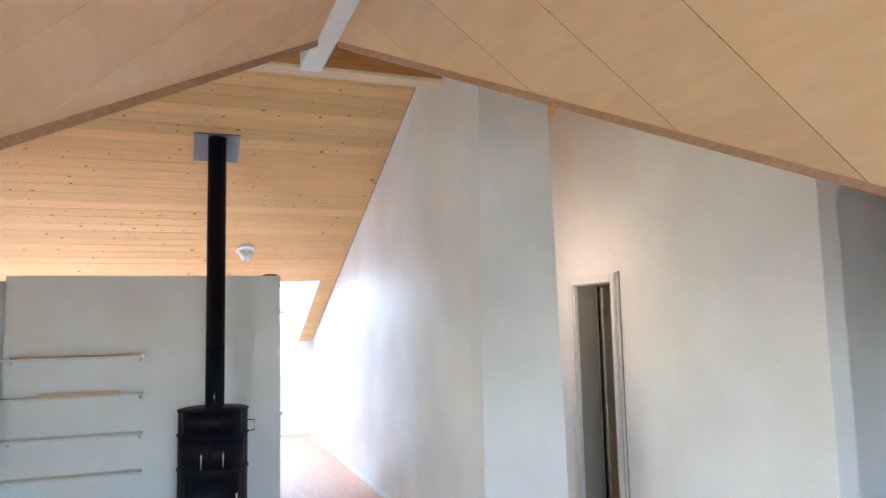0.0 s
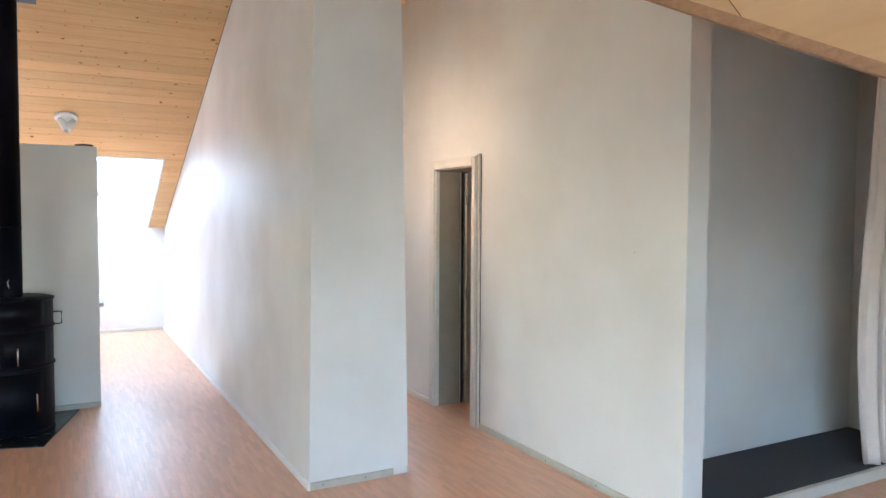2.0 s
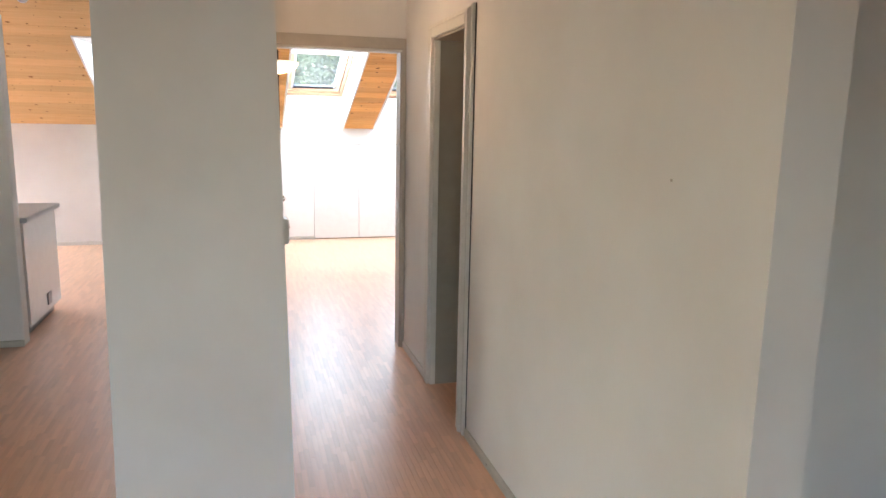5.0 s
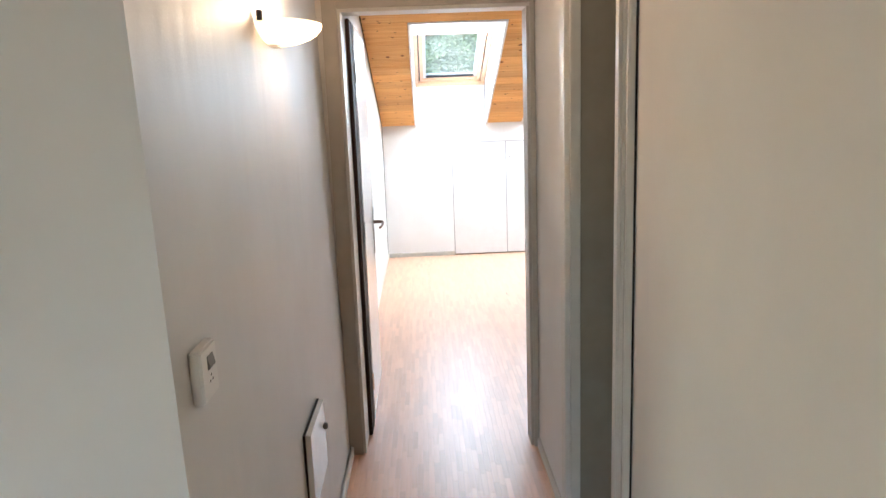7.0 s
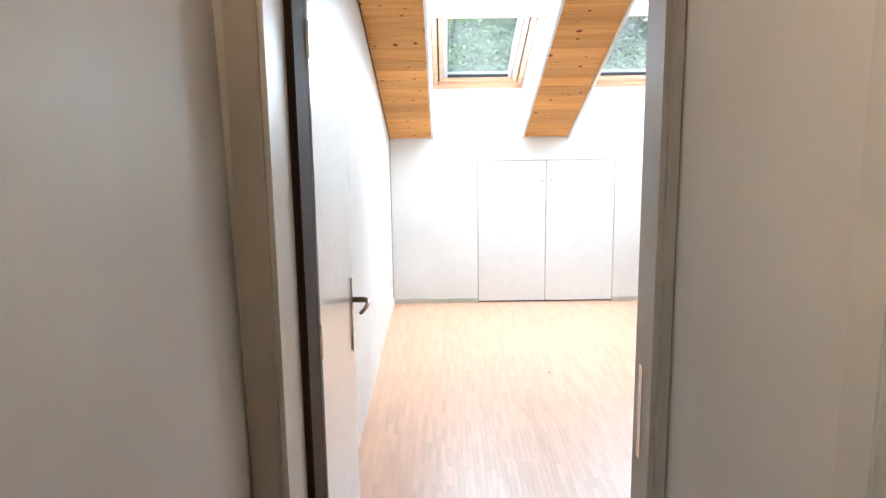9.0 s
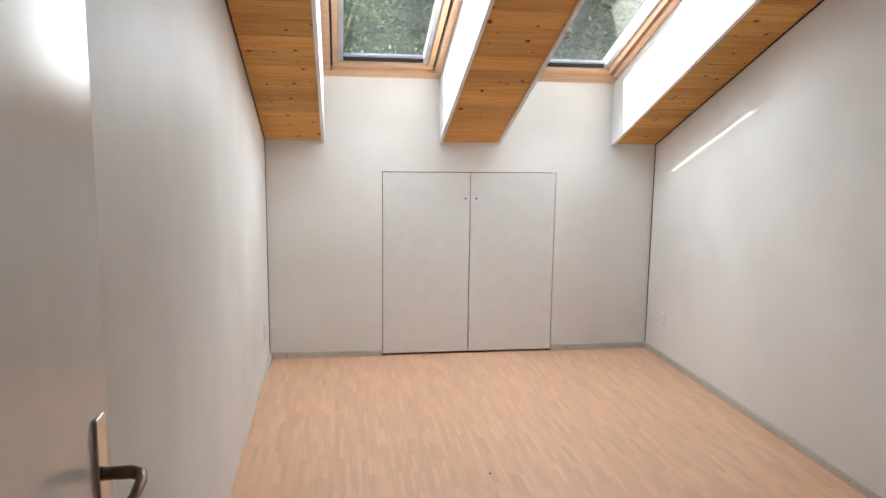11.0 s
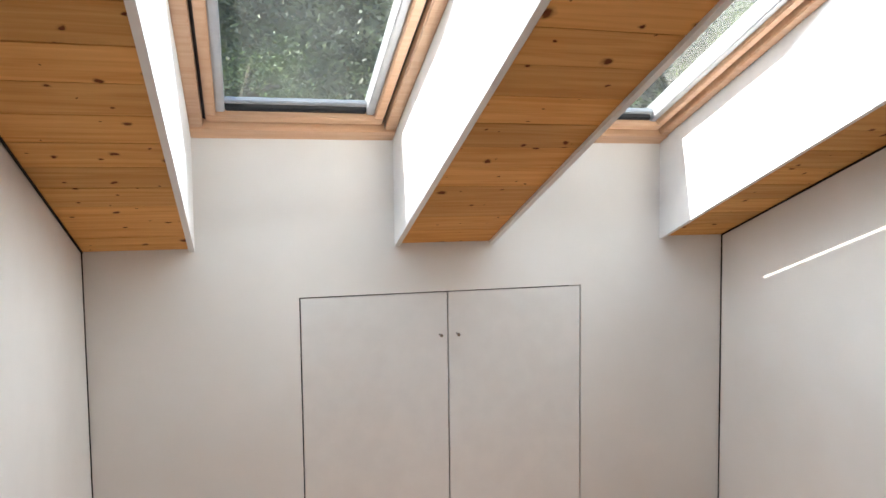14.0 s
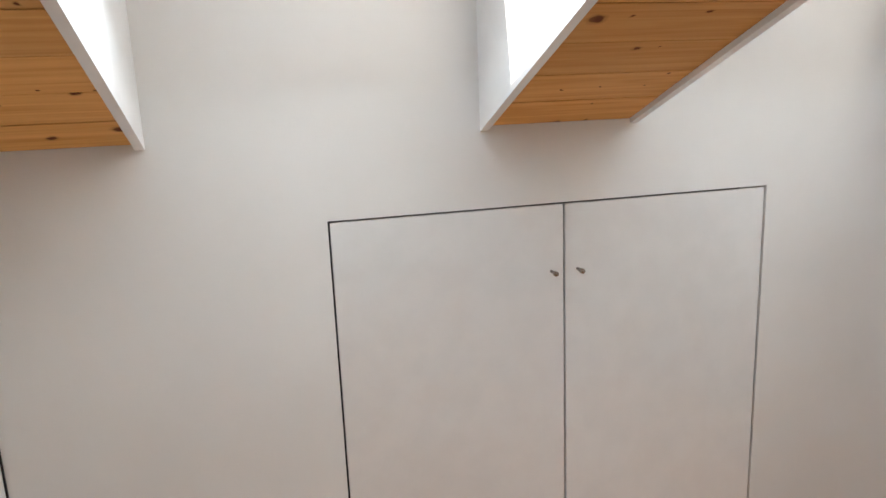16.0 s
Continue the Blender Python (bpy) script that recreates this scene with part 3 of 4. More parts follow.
def skylight(number, x0, x1, y_top, pitch, win_h, glare_sheet=False):
    top = (KNEE_Y - y_top) / slope_cos(pitch)
    z_top = north_z(y_top, pitch)
    rise = (win_h + 0.06) / slope_cos(pitch)
    y_win = y_top + 0.965      # the shaft's head runs level to the top of the window
    z_win = north_z(y_win, pitch) + win_h / slope_cos(pitch)
    w = thing(f"window_{number}", "pine-framed skylight in a white plastered shaft", "skylight")
    w["kind"] = "structure"
    # shaft linings stand a little proud of the boards
    for a, b in ((x0 - 0.02, x0), (x1, x1 + 0.02)):
        bm = prism([(KNEE_Y, KNEE_Z - 0.012), (KNEE_Y, KNEE_Z + rise), (y_win - 0.06, z_win + 0.085), (y_win - 0.06, z_win + 0.02), (y_top - 0.02, z_top + 0.012), (y_top - 0.02, z_top - 0.004)], "x", a, b)
        part("shaft_lining", bm, LINING, w)
    bm = prism([(y_top - 0.02, z_top - 0.006), (y_win, z_win - 0.004), (y_win, z_win + 0.016), (y_top - 0.02, z_top + 0.03)], "x", x0, x1)
    part("shaft_top", bm, LINING, w)
    # outer frame, sash, glass
    s0 = 0.16
    s1 = (KNEE_Y - y_win) / slope_cos(pitch) + win_h * pitch + 0.05
    h = win_h
    f = 0.045
    part("frame_bottom", slope_bar(x0, x1, s0 - 0.02, s0 + 0.06, h - 0.005, h + 0.09, pitch), PINE_FRAME, w, "varnished pine frame rail")
    part("frame_top", slope_bar(x0, x1, s1 - f, s1, h, h + 0.09, pitch), PINE_FRAME, w)
    for a, b in ((x0, x0 + f), (x1 - f, x1)):
        part("frame_side", slope_bar(a, b, s0 + 0.06, s1 - f, h, h + 0.09, pitch), PINE_FRAME, w)
    g = f + 0.012
    k0, k1 = s0 + 0.072, s1 - g
    part("sash_bottom", slope_bar(x0 + g, x1 - g, k0, k0 + 0.045, h + 0.015, h + 0.075, pitch), PINE_FRAME, w)
    part("sash_top", slope_bar(x0 + g, x1 - g, k1 - 0.05, k1, h + 0.015, h + 0.075, pitch), PINE_FRAME, w)
    for a, b in ((x0 + g, x0 + g + 0.035), (x1 - g - 0.035, x1 - g)):
        part("sash_side", slope_bar(a, b, k0 + 0.045, k1 - 0.05, h + 0.015, h + 0.075, pitch), PINE_FRAME, w)
    for a, b in ((x0 + f, x0 + g), (x1 - g, x1 - f)):
        part("side_seal", slope_bar(a, b, k0, k1, h + 0.035, h + 0.07, pitch), SEAL, w)
    part("seal", slope_bar(x0 + f, x1 - f, s0 + 0.061, s0 + 0.071, h + 0.03, h + 0.06, pitch), SEAL, w)
    gx0, gx1, g0, g1 = x0 + g + 0.035, x1 - g - 0.035, k0 + 0.045, k1 - 0.05
    for a, b in ((gx0, gx0 + 0.03), (gx1 - 0.03, gx1)):
        part("glazing_bead", slope_bar(a, b, g0, g1, h + 0.03, h + 0.0975, pitch), SASH, w, "grey aluminium glazing bead")
    part("drip_bar", slope_bar(gx0 + 0.03, gx1 - 0.03, g0, g0 + 0.02, h + 0.035, h + 0.06, pitch), SEAL, w, "black rubber seal bar")
    part("gutter_bar", slope_bar(gx0 + 0.03, gx1 - 0.03, g0 + 0.024, g0 + 0.045, h + 0.05, h + 0.07, pitch), SASH, w)
    pane = part("pane", slope_bar(gx0, gx1, g0, g1, h + 0.052, h + 0.060, pitch), GLASS, w)
    pane.visible_shadow = False
    # sheet added below the pane so the skylight looks blown out
    if glare_sheet:
        part("glare_sheet", slope_bar(x0 + 0.002, x1 - 0.002, s0 - 0.02, s1, h - 0.016, h - 0.008, pitch), GLARE_SHEET, w, "added white translucent sheet that gives the window its glare")
    # flashing kerb outside
    for a, b in ((x0 - 0.02, x0), (x1, x1 + 0.02)):
        part("flashing", slope_bar(a, b, s0 - 0.03, s1, h + 0.002, h + 0.10, pitch), ZINC, w)
    return w


# the last one, "west", is the added skylight out of view
for i, key in enumerate(("bed_a", "bed_b", "living", "west")):
    skylight(i + 2, *SHAFTS[key], *((BED_PITCH, WIN_H) if key.startswith("bed") else (PITCH, WIN_H + 0.032, True)))

# ---- bedroom cupboard doors in the knee wall ----
MID = 0.402
cup = thing("knee_wall_cupboard", "flush white two-door cupboard in the knee wall", "cupboard")
bm = box(CUP_X0, CUP_X1, KNEE_Y + 0.11, KNEE_Y + 0.12, 0, CUP_Z)
part("back", bm, GAP_DARK, cup)
for x0, x1, kx in ((CUP_X0 + 0.005, MID - 0.0025, MID - 0.036), (MID + 0.0025, CUP_X1 - 0.005, MID + 0.036)):
    d = part("door", box(x0, x1, KNEE_Y + 0.002, KNEE_Y + 0.021, 0.012, CUP_Z - 0.005, 0.0015), DOOR_WHITE, cup)
    knob = lathe([(0, -0.033), (0.0055, -0.033), (0.0065, -0.031), (0.0065, -0.022), (0.004, -0.018), (0.004, 0.003), (0, 0.003)], 16)
    bmesh.ops.rotate(knob, verts=knob.verts[:], cent=(0, 0, 0), matrix=Matrix.Rotation(radians(-90), 3, "X"))
    bmesh.ops.translate(knob, verts=knob.verts[:], vec=(kx, KNEE_Y, 1.065))
    part("knob", knob, KNOB_DARK, d, "small dark nickel knob", True)

# ---- baseboards ----
BH, BT = 0.044, 0.012


def baseboard(name, a, b, inward, material=BASE_GREY, screws=True, label="grey-green painted baseboard with small screws"):
    """Along the floor from a to b, standing off the wall to the side 'inward'."""
    a, b, n = Vector((*a, 0)), Vector((*b, 0)), Vector((*inward, 0))
    d = (b - a).normalized()
    bm = bmesh.new()
    prof = [(0, 0), (BT, 0), (BT, BH - 0.006), (BT - 0.005, BH), (0, BH)]
    lo = [bm.verts.new(a + n * w + Vector((0, 0, h))) for w, h in prof]
    hi = [bm.verts.new(b + n * w + Vector((0, 0, h))) for w, h in prof]
    bm.faces.new(lo), bm.faces.new(hi[::-1])
    for i in range(5):
        bm.faces.new((lo[i], hi[i], hi[(i + 1) % 5], lo[(i + 1) % 5]))
    ob = structure(link(name, bm, material), label, "baseboard")
    if screws:
        count = max(2, round((b - a).length / 0.55))
        for i in range(count):
            p = a + d * ((b - a).length * (i + 0.3) / count) + n * BT + Vector((0, 0, BH * 0.5))
            bm = lathe([(0, 0.0015), (0.0035, 0.001), (0.004, 0)], 8)
            bmesh.ops.rotate(bm, verts=bm.verts[:], cent=(0, 0, 0), matrix=Vector((0, 0, 1)).rotation_difference(n).to_matrix())
            bmesh.ops.translate(bm, verts=bm.verts[:], vec=p)
            part("screw", bm, SEAL, ob)
    return ob


baseboard("baseboard_knee_a", (BED_X0, KNEE_Y), (CUP_X0, KNEE_Y), (0, -1))
baseboard("baseboard_knee_b", (CUP_X1, KNEE_Y), (BED_X1, KNEE_Y), (0, -1))
baseboard("baseboard_bed_east", (BED_X1, 0.12), (BED_X1, KNEE_Y - BT), (-1, 0))
baseboard("baseboard_bed_west", (BED_X0, 1.3), (BED_X0, KNEE_Y - BT), (1, 0), TRIM_WHITE, False, "white baseboard")
baseboard("baseboard_corridor", (0, -3.45), (0, -1.472), (-1, 0))
baseboard("baseboard_corridor_end", (0, -0.66), (0, 0), (-1, 0), TRIM_WHITE, False, "white baseboard")
baseboard("baseboard_partition_corridor", (-0.885, -2.04), (-0.885, 0), (1, 0), TRIM_WHITE, False, "white baseboard")
baseboard("baseboard_partition_end", (-1.515, -2.04), (-0.98, -2.04), (0, -1))
baseboard("baseboard_partition_kitchen", (-1.515, -2.053), (-1.515, KNEE_Y), (-1, 0), LINING, False, "white baseboard")
baseboard("baseboard_knee_living", (WEST, KNEE_Y), (-1.53, KNEE_Y), (0, -1), TRIM_WHITE, False, "white baseboard")
baseboard("baseboard_half_wall", (-3.70, 0.54), (-2.50, 0.54), (0, -1))

# ---- bedroom doorway and door ----
frame_b = thing("door_frame_1", "grey-beige painted door frame around the bedroom doorway", "door frame")
frame_b["kind"] = "structure"
part("casing", box(-0.893, -0.83, -0.022, -0.002, 0, 2.07, 0.003), FRAME_GREY, frame_b)
part("casing", box(-0.025, -0.003, -0.022, -0.002, 0, 2.07, 0.003), FRAME_GREY, frame_b)
part("casing_head", box(-0.83, -0.025, -0.022, -0.002, 2.0, 2.07, 0.003), FRAME_GREY, frame_b)
part("lining", box(-0.832, -0.818, -0.004, 0.18, 0, 1.986), TRIM_WHITE, frame_b)
part("lining", box(-0.037, -0.023, -0.004, 0.122, 0, 1.986), FRAME_GREY, frame_b)
part("lining_head", box(-0.832, -0.023, -0.004, 0.122, 1.986, 2.002), TRIM_WHITE, frame_b)
part("rebate", box(-0.832, -0.800, 0.18, 0.338, 0, 1.985, 0.003), DARK_WOOD, frame_b, "dark brown rebated jamb")
part("strike", box(-0.0385, -0.035, 0.06, 0.085, 0.8, 1.02), CHROME, frame_b, "steel strike plate")

LEAF_ANGLE = 0.6
door = thing("door_1", "white smooth flush door standing open into the bedroom", "door", at=(-0.797, 0.342, 0))
door["kind"] = "structure"
door.rotation_euler = (0, 0, radians(90 + LEAF_ANGLE))
LEAF_W = 0.70
leaf = part("leaf", box(0, LEAF_W, 0.0, 0.04, 0.012, 1.98, 0.003), DOOR_WHITE, door)
for y0, sgn in ((-0.002, -1), (0.042, 1)):
    part("handle_plate", box(LEAF_W - 0.078, LEAF_W - 0.042, min(y0, y0 - sgn * 0.004) if sgn > 0 else y0 - 0.004, max(y0, y0) if sgn < 0 else y0 + 0.002, 0.765, 1.035, 0.001), CHROME, leaf, "narrow steel handle plate")
    base = LEAF_W - 0.06
    out = y0 + sgn * 0.055
    bm = tube([(base, y0, 0.95), (base, y0 + sgn * 0.042, 0.95), (base - 0.006, out, 0.949), (base - 0.025, out + sgn * 0.005, 0.947), (base - 0.060, out + sgn * 0.004, 0.942), (base - 0.095, out - sgn * 0.004, 0.935), (base - 0.112, out - sgn * 0.012, 0.931)], [0.010, 0.010, 0.0095, 0.008, 0.007, 0.0065, 0.006], 14)
    part("lever", bm, BRONZE, leaf, "bent steel door lever", True)
    part("keyhole", box(base - 0.003, base + 0.003, y0 + sgn * 0.003, y0 + sgn * 0.0042, 0.825, 0.85), SEAL, leaf)
for z in (0.22, 1.0, 1.76):
    part("hinge", lathe([(0, z - 0.045), (0.007, z - 0.045), (0.007, z + 0.045), (0, z + 0.045)], 12, (-0.004, 0.003)), CHROME, leaf, "steel barrel hinge")

# ---- side door in the corridor ----
frame_s = thing("door_frame_2", "cream painted door casing with a deep grey lining", "door frame")
frame_s["kind"] = "structure"
part("casing", box(-0.022, -0.002, -1.427, -1.355, 0, 2.07, 0.003), TRIM_WHITE, frame_s)
part("casing", box(-0.022, -0.002, -0.734, -0.664, 0, 2.07, 0.003), TRIM_WHITE, frame_s)
part("casing_head", box(-0.022, -0.002, -1.355, -0.734, 2.0, 2.07, 0.003), TRIM_WHITE, frame_s)
part("casing_bead", box(-0.030, -0.022, -1.42, -1.40, 0, 2.062, 0.003), TRIM_WHITE, frame_s)
part("casing_bead", box(-0.030, -0.022, -1.40, -0.67, 2.045, 2.062, 0.003), TRIM_WHITE, frame_s)
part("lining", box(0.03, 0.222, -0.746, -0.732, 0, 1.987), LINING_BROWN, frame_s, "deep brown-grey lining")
part("lining_groove", box(0.222, 0.228, -0.741, -0.732, 0, 1.987), GAP_DARK, frame_s)
part("lining_edge", box(0.228, 0.242, -0.746, -0.732, 0, 1.987, 0.002), FRAME_GREY, frame_s)
part("back_band", box(-0.016, -0.002, -1.449, -1.429, 0, 2.075, 0.002), FRAME_GREY, frame_s, "grey-brown back band of the casing")
part("back_bead", box(-0.021, -0.002, -1.466, -1.450, 0, 2.078, 0.003), TRIM_WHITE, frame_s)
part("back_joint", box(-0.005, -0.001, -1.470, -1.466, 0, 2.078), GAP_DARK, frame_s)
part("casing_return", box(-0.004, 0.029, -0.748, -0.732, 0, 1.987), TRIM_WHITE, frame_s)
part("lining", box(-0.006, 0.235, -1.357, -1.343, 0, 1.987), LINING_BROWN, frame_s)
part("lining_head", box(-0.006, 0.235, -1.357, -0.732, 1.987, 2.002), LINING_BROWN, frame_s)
part("rebate", box(0.242, 0.266, -0.74, -0.70, 0, 1.99), GAP_DARK, frame_s, "dark rebate of the jamb")
door2 = thing("door_2", "grey-beige smooth door opened into the dark side room", "door", at=(0.268, -0.752, 0))
door2["kind"] = "structure"
leaf2 = part("leaf", box(0.006, 0.63, -0.035, 0.005, 0.012, 1.975, 0.003), FRAME_GREY, door2)
for z in (0.25, 0.95, 1.75):
    part("hinge", lathe([(0, z - 0.045), (0.008, z - 0.045), (0.008, z + 0.045), (0, z + 0.045)], 12, (0.0, -0.042)), CHROME, leaf2, "steel barrel hinge")

# ---- corridor fittings ----
wall_x = -0.876 - 0.018 * 1.8
sconce = thing("wall_sconce", "lit half-bowl opal glass wall lamp with warm light", "wall lamp", at=(wall_x, -1.03, 1.775))
bm = bmesh.new()
rows = []
for j in range(9):
    f = j / 8
    rr = math.sin(math.acos(1 - f)) if f < 1 else 1.0
    rows.append([bm.verts.new((0.145 * rr * math.sin(math.pi * i / 24), -0.178 * rr * math.cos(math.pi * i / 24), -0.018 + 0.058 * f)) for i in range(25)])
for a, b in zip(rows, rows[1:]):
    for i in range(24):
        bm.faces.new((a[i], a[i + 1], b[i + 1], b[i]))
bmesh.ops.remove_doubles(bm, verts=bm.verts[:], dist=1e-4)
bowl = part("bowl", bm, SCONCE_GLASS, sconce, "lit opal glass half bowl", True)
solid = bowl.modifiers.new("thickness", "SOLIDIFY")
solid.thickness = 0.004
for y in (-0.172, 0.172):
    part("bracket", lathe([(0, 0.032), (0.008, 0.032), (0.009, 0.045), (0.008, 0.058), (0, 0.058)], 12, (0.012, y)), SEAL, sconce, "small black holder", True)
part("lamp_holder", box(0.0, 0.03, -0.04, 0.04, -0.02, 0.02, 0.004), PLASTIC, sconce)
bulb = bpy.data.lights.new("sconce_bulb", "POINT")
bulb.energy, bulb.color, bulb.shadow_soft_size = 1.3, (1.0, 0.66, 0.40), 0.05
new("sconce_bulb", bulb).location = (wall_x + 0.115, -1.03, 1.835)

switch = thing("light_switch", "white plastic light switch with a grey rocker", "switch", at=(-0.876 - 0.018 * 1.14, -1.93, 1.135))
part("plate", box(0.0, 0.022, -0.043, 0.043, -0.048, 0.048, 0.004), PLASTIC, switch)
part("rocker", prism([(0.021, 0.004), (0.027, 0.010), (0.023, 0.030), (0.021, 0.030)], "y", -0.012, 0.018), GREY_BTN, switch, "small grey rocker")
for dy, dz in ((0.003, -0.006), (-0.004, -0.016), (0.010, -0.016)):
    part("pin_hole", box(0.0215, 0.0224, dy - 0.0016, dy + 0.0016, dz - 0.0022, dz + 0.0022), SEAL, switch)

hatch = thing("wall_hatch", "small white inspection hatch with a grey knob", "hatch", at=(-0.876 - 0.018 * 0.5, -0.97, 0.50))
part("panel", box(0.002, 0.020, -0.14, 0.14, -0.12, 0.12, 0.0015), DOOR_WHITE, hatch)
part("gap", box(-0.004, 0.003, -0.1425, 0.1425, -0.1225, 0.1225), GAP_DARK, hatch, "dark joint around the panel")
part("knob", box(0.020, 0.036, 0.085, 0.10, 0.035, 0.055, 0.003), GREY_BTN, hatch)

# filled hole in the plaster, modelled as a tiny raised disc
nail = thing("filled_hole", "small beige filled hole in the corridor wall", "nail")
part("head", tube([(0.004, -3.083, 1.416), (-0.003, -3.083, 1.416)], 0.0035, 10), FRAME_GREY, nail)
pin = thing("floor_speck", "tiny dark speck of debris on the parquet", "debris", at=(0.176, 2.82, 0.0))
part("speck", lathe([(0, 0.0), (0.006, 0.0005), (0.005, 0.003), (0, 0.004)], 8), SEAL, pin)

# ---- open joints along the bedroom's edges ----
def joint(name, bm):
    structure(link(name, bm, GAP_DARK), "dark open joint between wall and slope", "trim")


joint("trim_joint_a", box(BED_X0, BED_X0 + 0.0035, KNEE_Y - 0.006, KNEE_Y, BH, KNEE_Z))
joint("trim_joint_b", box(BED_X1 - 0.0035, BED_X1, KNEE_Y - 0.006, KNEE_Y, BH, KNEE_Z))
for n_, x0_ in (("trim_joint_c", BED_X0), ("trim_joint_d", BED_X1 - 0.005)):
    bm = bmesh.new()
    slope_box(bm, x0_, x0_ + 0.005, 0.0, 4.0, -0.006, 0.0, BED_PITCH)
    joint(n_, bm)
bm = bmesh.new()
slope_box(bm, -1.50 - 0.004, -1.50 + 0.004, 0.1, S_RIDGE - 0.3, -0.004, 0.0, PITCH)
for v in bm.verts:
    v.co.x = v.co.x - 0.015 + 0.012 * v.co.z
joint("trim_joint_e", bm)

# ---- bedroom sockets ----


def socket(at, turn, label):
    s = thing("socket", label, "socket", "wall sockets", at)
    s.rotation_euler = (0, 0, radians(turn))
    part("plate", box(-0.032, 0.032, -0.010, 0.0, -0.055, 0.055, 0.003), PLASTIC, s)
    for z in (-0.025, 0.025):
        bm = lathe([(0, 0.002), (0.017, 0.002), (0.019, 0.0)], 20)
        bmesh.ops.rotate(bm, verts=bm.verts[:], cent=(0, 0, 0), matrix=Matrix.Rotation(radians(90), 3, "X"))
        bmesh.ops.translate(bm, verts=bm.verts[:], vec=(0, -0.010, z))
        insert = part("insert", bm, PLASTIC, s)
        for dx in (-0.006, 0.006):
            part("pin_hole", box(dx - 0.002, dx + 0.002, -0.0128, -0.0121, z - 0.002, z + 0.002), SEAL, insert)
    return s


socket((BED_X1, 4.345, 0.265), -90, "white double wall socket beside the knee wall")
socket((BED_X0, 4.30, 0.27), 90, "white double wall socket low on the side wall")

# ---- alcove with raised floor and curtain ----
plat = thing("alcove_platform", "low alcove platform with dark grey carpet and white edge", "platform")
part("carpet", box(0.146, EAST, -3.47, -2.88, 0.0, 0.074, 0.003), CARPET, plat, "dark grey carpet")
part("edge", box(0.10, EAST, -3.505, -3.47, 0.0, 0.072, 0.004), TRIM_WHITE, plat, "white painted front edge")

curtain = thing("curtain", "long cream cloth curtain hanging in soft folds", "curtain")
bm = bmesh.new()
cols, rows_n = 110, 24
gridv = []
for j in range(rows_n + 1):
    f = j / rows_n
    line = []
    for i in range(cols + 1):
        u = i / cols
        flare = (0.10 * f * f + 0.05 * max(0.0, 0.25 - f) / 0.25 - 0.045 * math.sin(math.pi * min(f * 1.6, 1.0))) * (1 - u)
        x = 1.56 + flare + u * 0.66 + 0.012 * math.sin(u * 70)
        y = -3.44 + 0.032 * math.sin(u * 44 + 0.7 * math.sin(f * 3)) + 0.012 * math.sin(u * 91 + f * 2)
        line.append(bm.verts.new((x, y, 0.077 + f * (south_z(-3.44) - 0.12))))
    gridv.append(line)
for a, b in zip(gridv, gridv[1:]):
    for i in range(cols):
        bm.faces.new((a[i], a[i + 1], b[i + 1], b[i]))
cl = part("cloth", bm, CLOTH, curtain, "", True)
thick = cl.modifiers.new("thickness", "SOLIDIFY")
thick.thickness = 0.003
part("rail", tube([(0.5, -3.44, south_z(-3.44) - 0.025), (EAST, -3.44, south_z(-3.44) - 0.025)], 0.010), LINING, curtain, "white curtain rail")

# ---- living room: half wall, shelves, stove ----
structure(link("wall_half", box(-4.82, -2.50, 0.54, 0.66, 0, 2.17, 0.004), WHITE), "free-standing white half wall behind the stove", "wall")
structure(link("wall_cheek", box(-4.96, -4.824, 0.36, 0.66, 0, 2.12, 0.004), WHITE), "white side cheek of the half wall", "wall")
structure(link("wall_dark_end", box(-5.6, -4.964, 0.42, 0.66, 0, 2.10, 0.004), BLACK_STEEL), "dark blue-black panel beside the half wall", "panel")
clip = thing("cable_clip", "small black cable piece on top of the half wall", "cable")
part("clip", tube([(-2.66, 0.58, 2.178), (-2.60, 0.57, 2.184), (-2.53, 0.56, 2.178)], 0.008, 8), SEAL, clip)

for z in (0.125, 0.445, 0.775, 1.118, 1.448):
    sh = thing("wall_shelf", "thin white wall shelf on the half wall", "shelf", "shelves on the half wall", (-4.265, 0.54, z))
    part("board", box(-0.555, 0.555, -0.17, 0.0, -0.010, 0.010, 0.002), TRIM_WHITE, sh)
    for x in (-0.5, 0.52):
        part("bracket", prism([(-0.12, -0.010), (0.0, -0.010), (0.0, -0.05)], "x", x, x + 0.02), TRIM_WHITE, sh)
strip = thing("wooden_strip", "pale wooden strip lying on a wall shelf", "strip")
part("strip", box(-4.52, -3.90, 0.40, 0.46, 1.128, 1.156, 0.003), PLY, strip)
strip = thing("wooden_strip", "long thin wooden strip lying on the top wall shelf", "strip")
part("strip", box(-4.74, -3.73, 0.385, 0.41, 1.458, 1.474, 0.002), PLY_EDGE, strip)

plinth = thing("low_bench", "low black plinth along the half wall", "plinth")
part("body", prism([(-4.82, 0.25), (-3.80, 0.25), (-3.70, 0.525), (-4.82, 0.525)], "z", 0.0, 0.085, 0.004), BLACK_STEEL, plinth)

hearth = thing("hearth_plate", "dark polished floor plate under the stove", "hearth plate")
part("plate", prism([(-3.92, -0.12), (-2.90, -0.44), (-2.66, 0.50), (-3.68, 0.50)], "z", 0.0, 0.008, 0.002), SLATE, hearth)

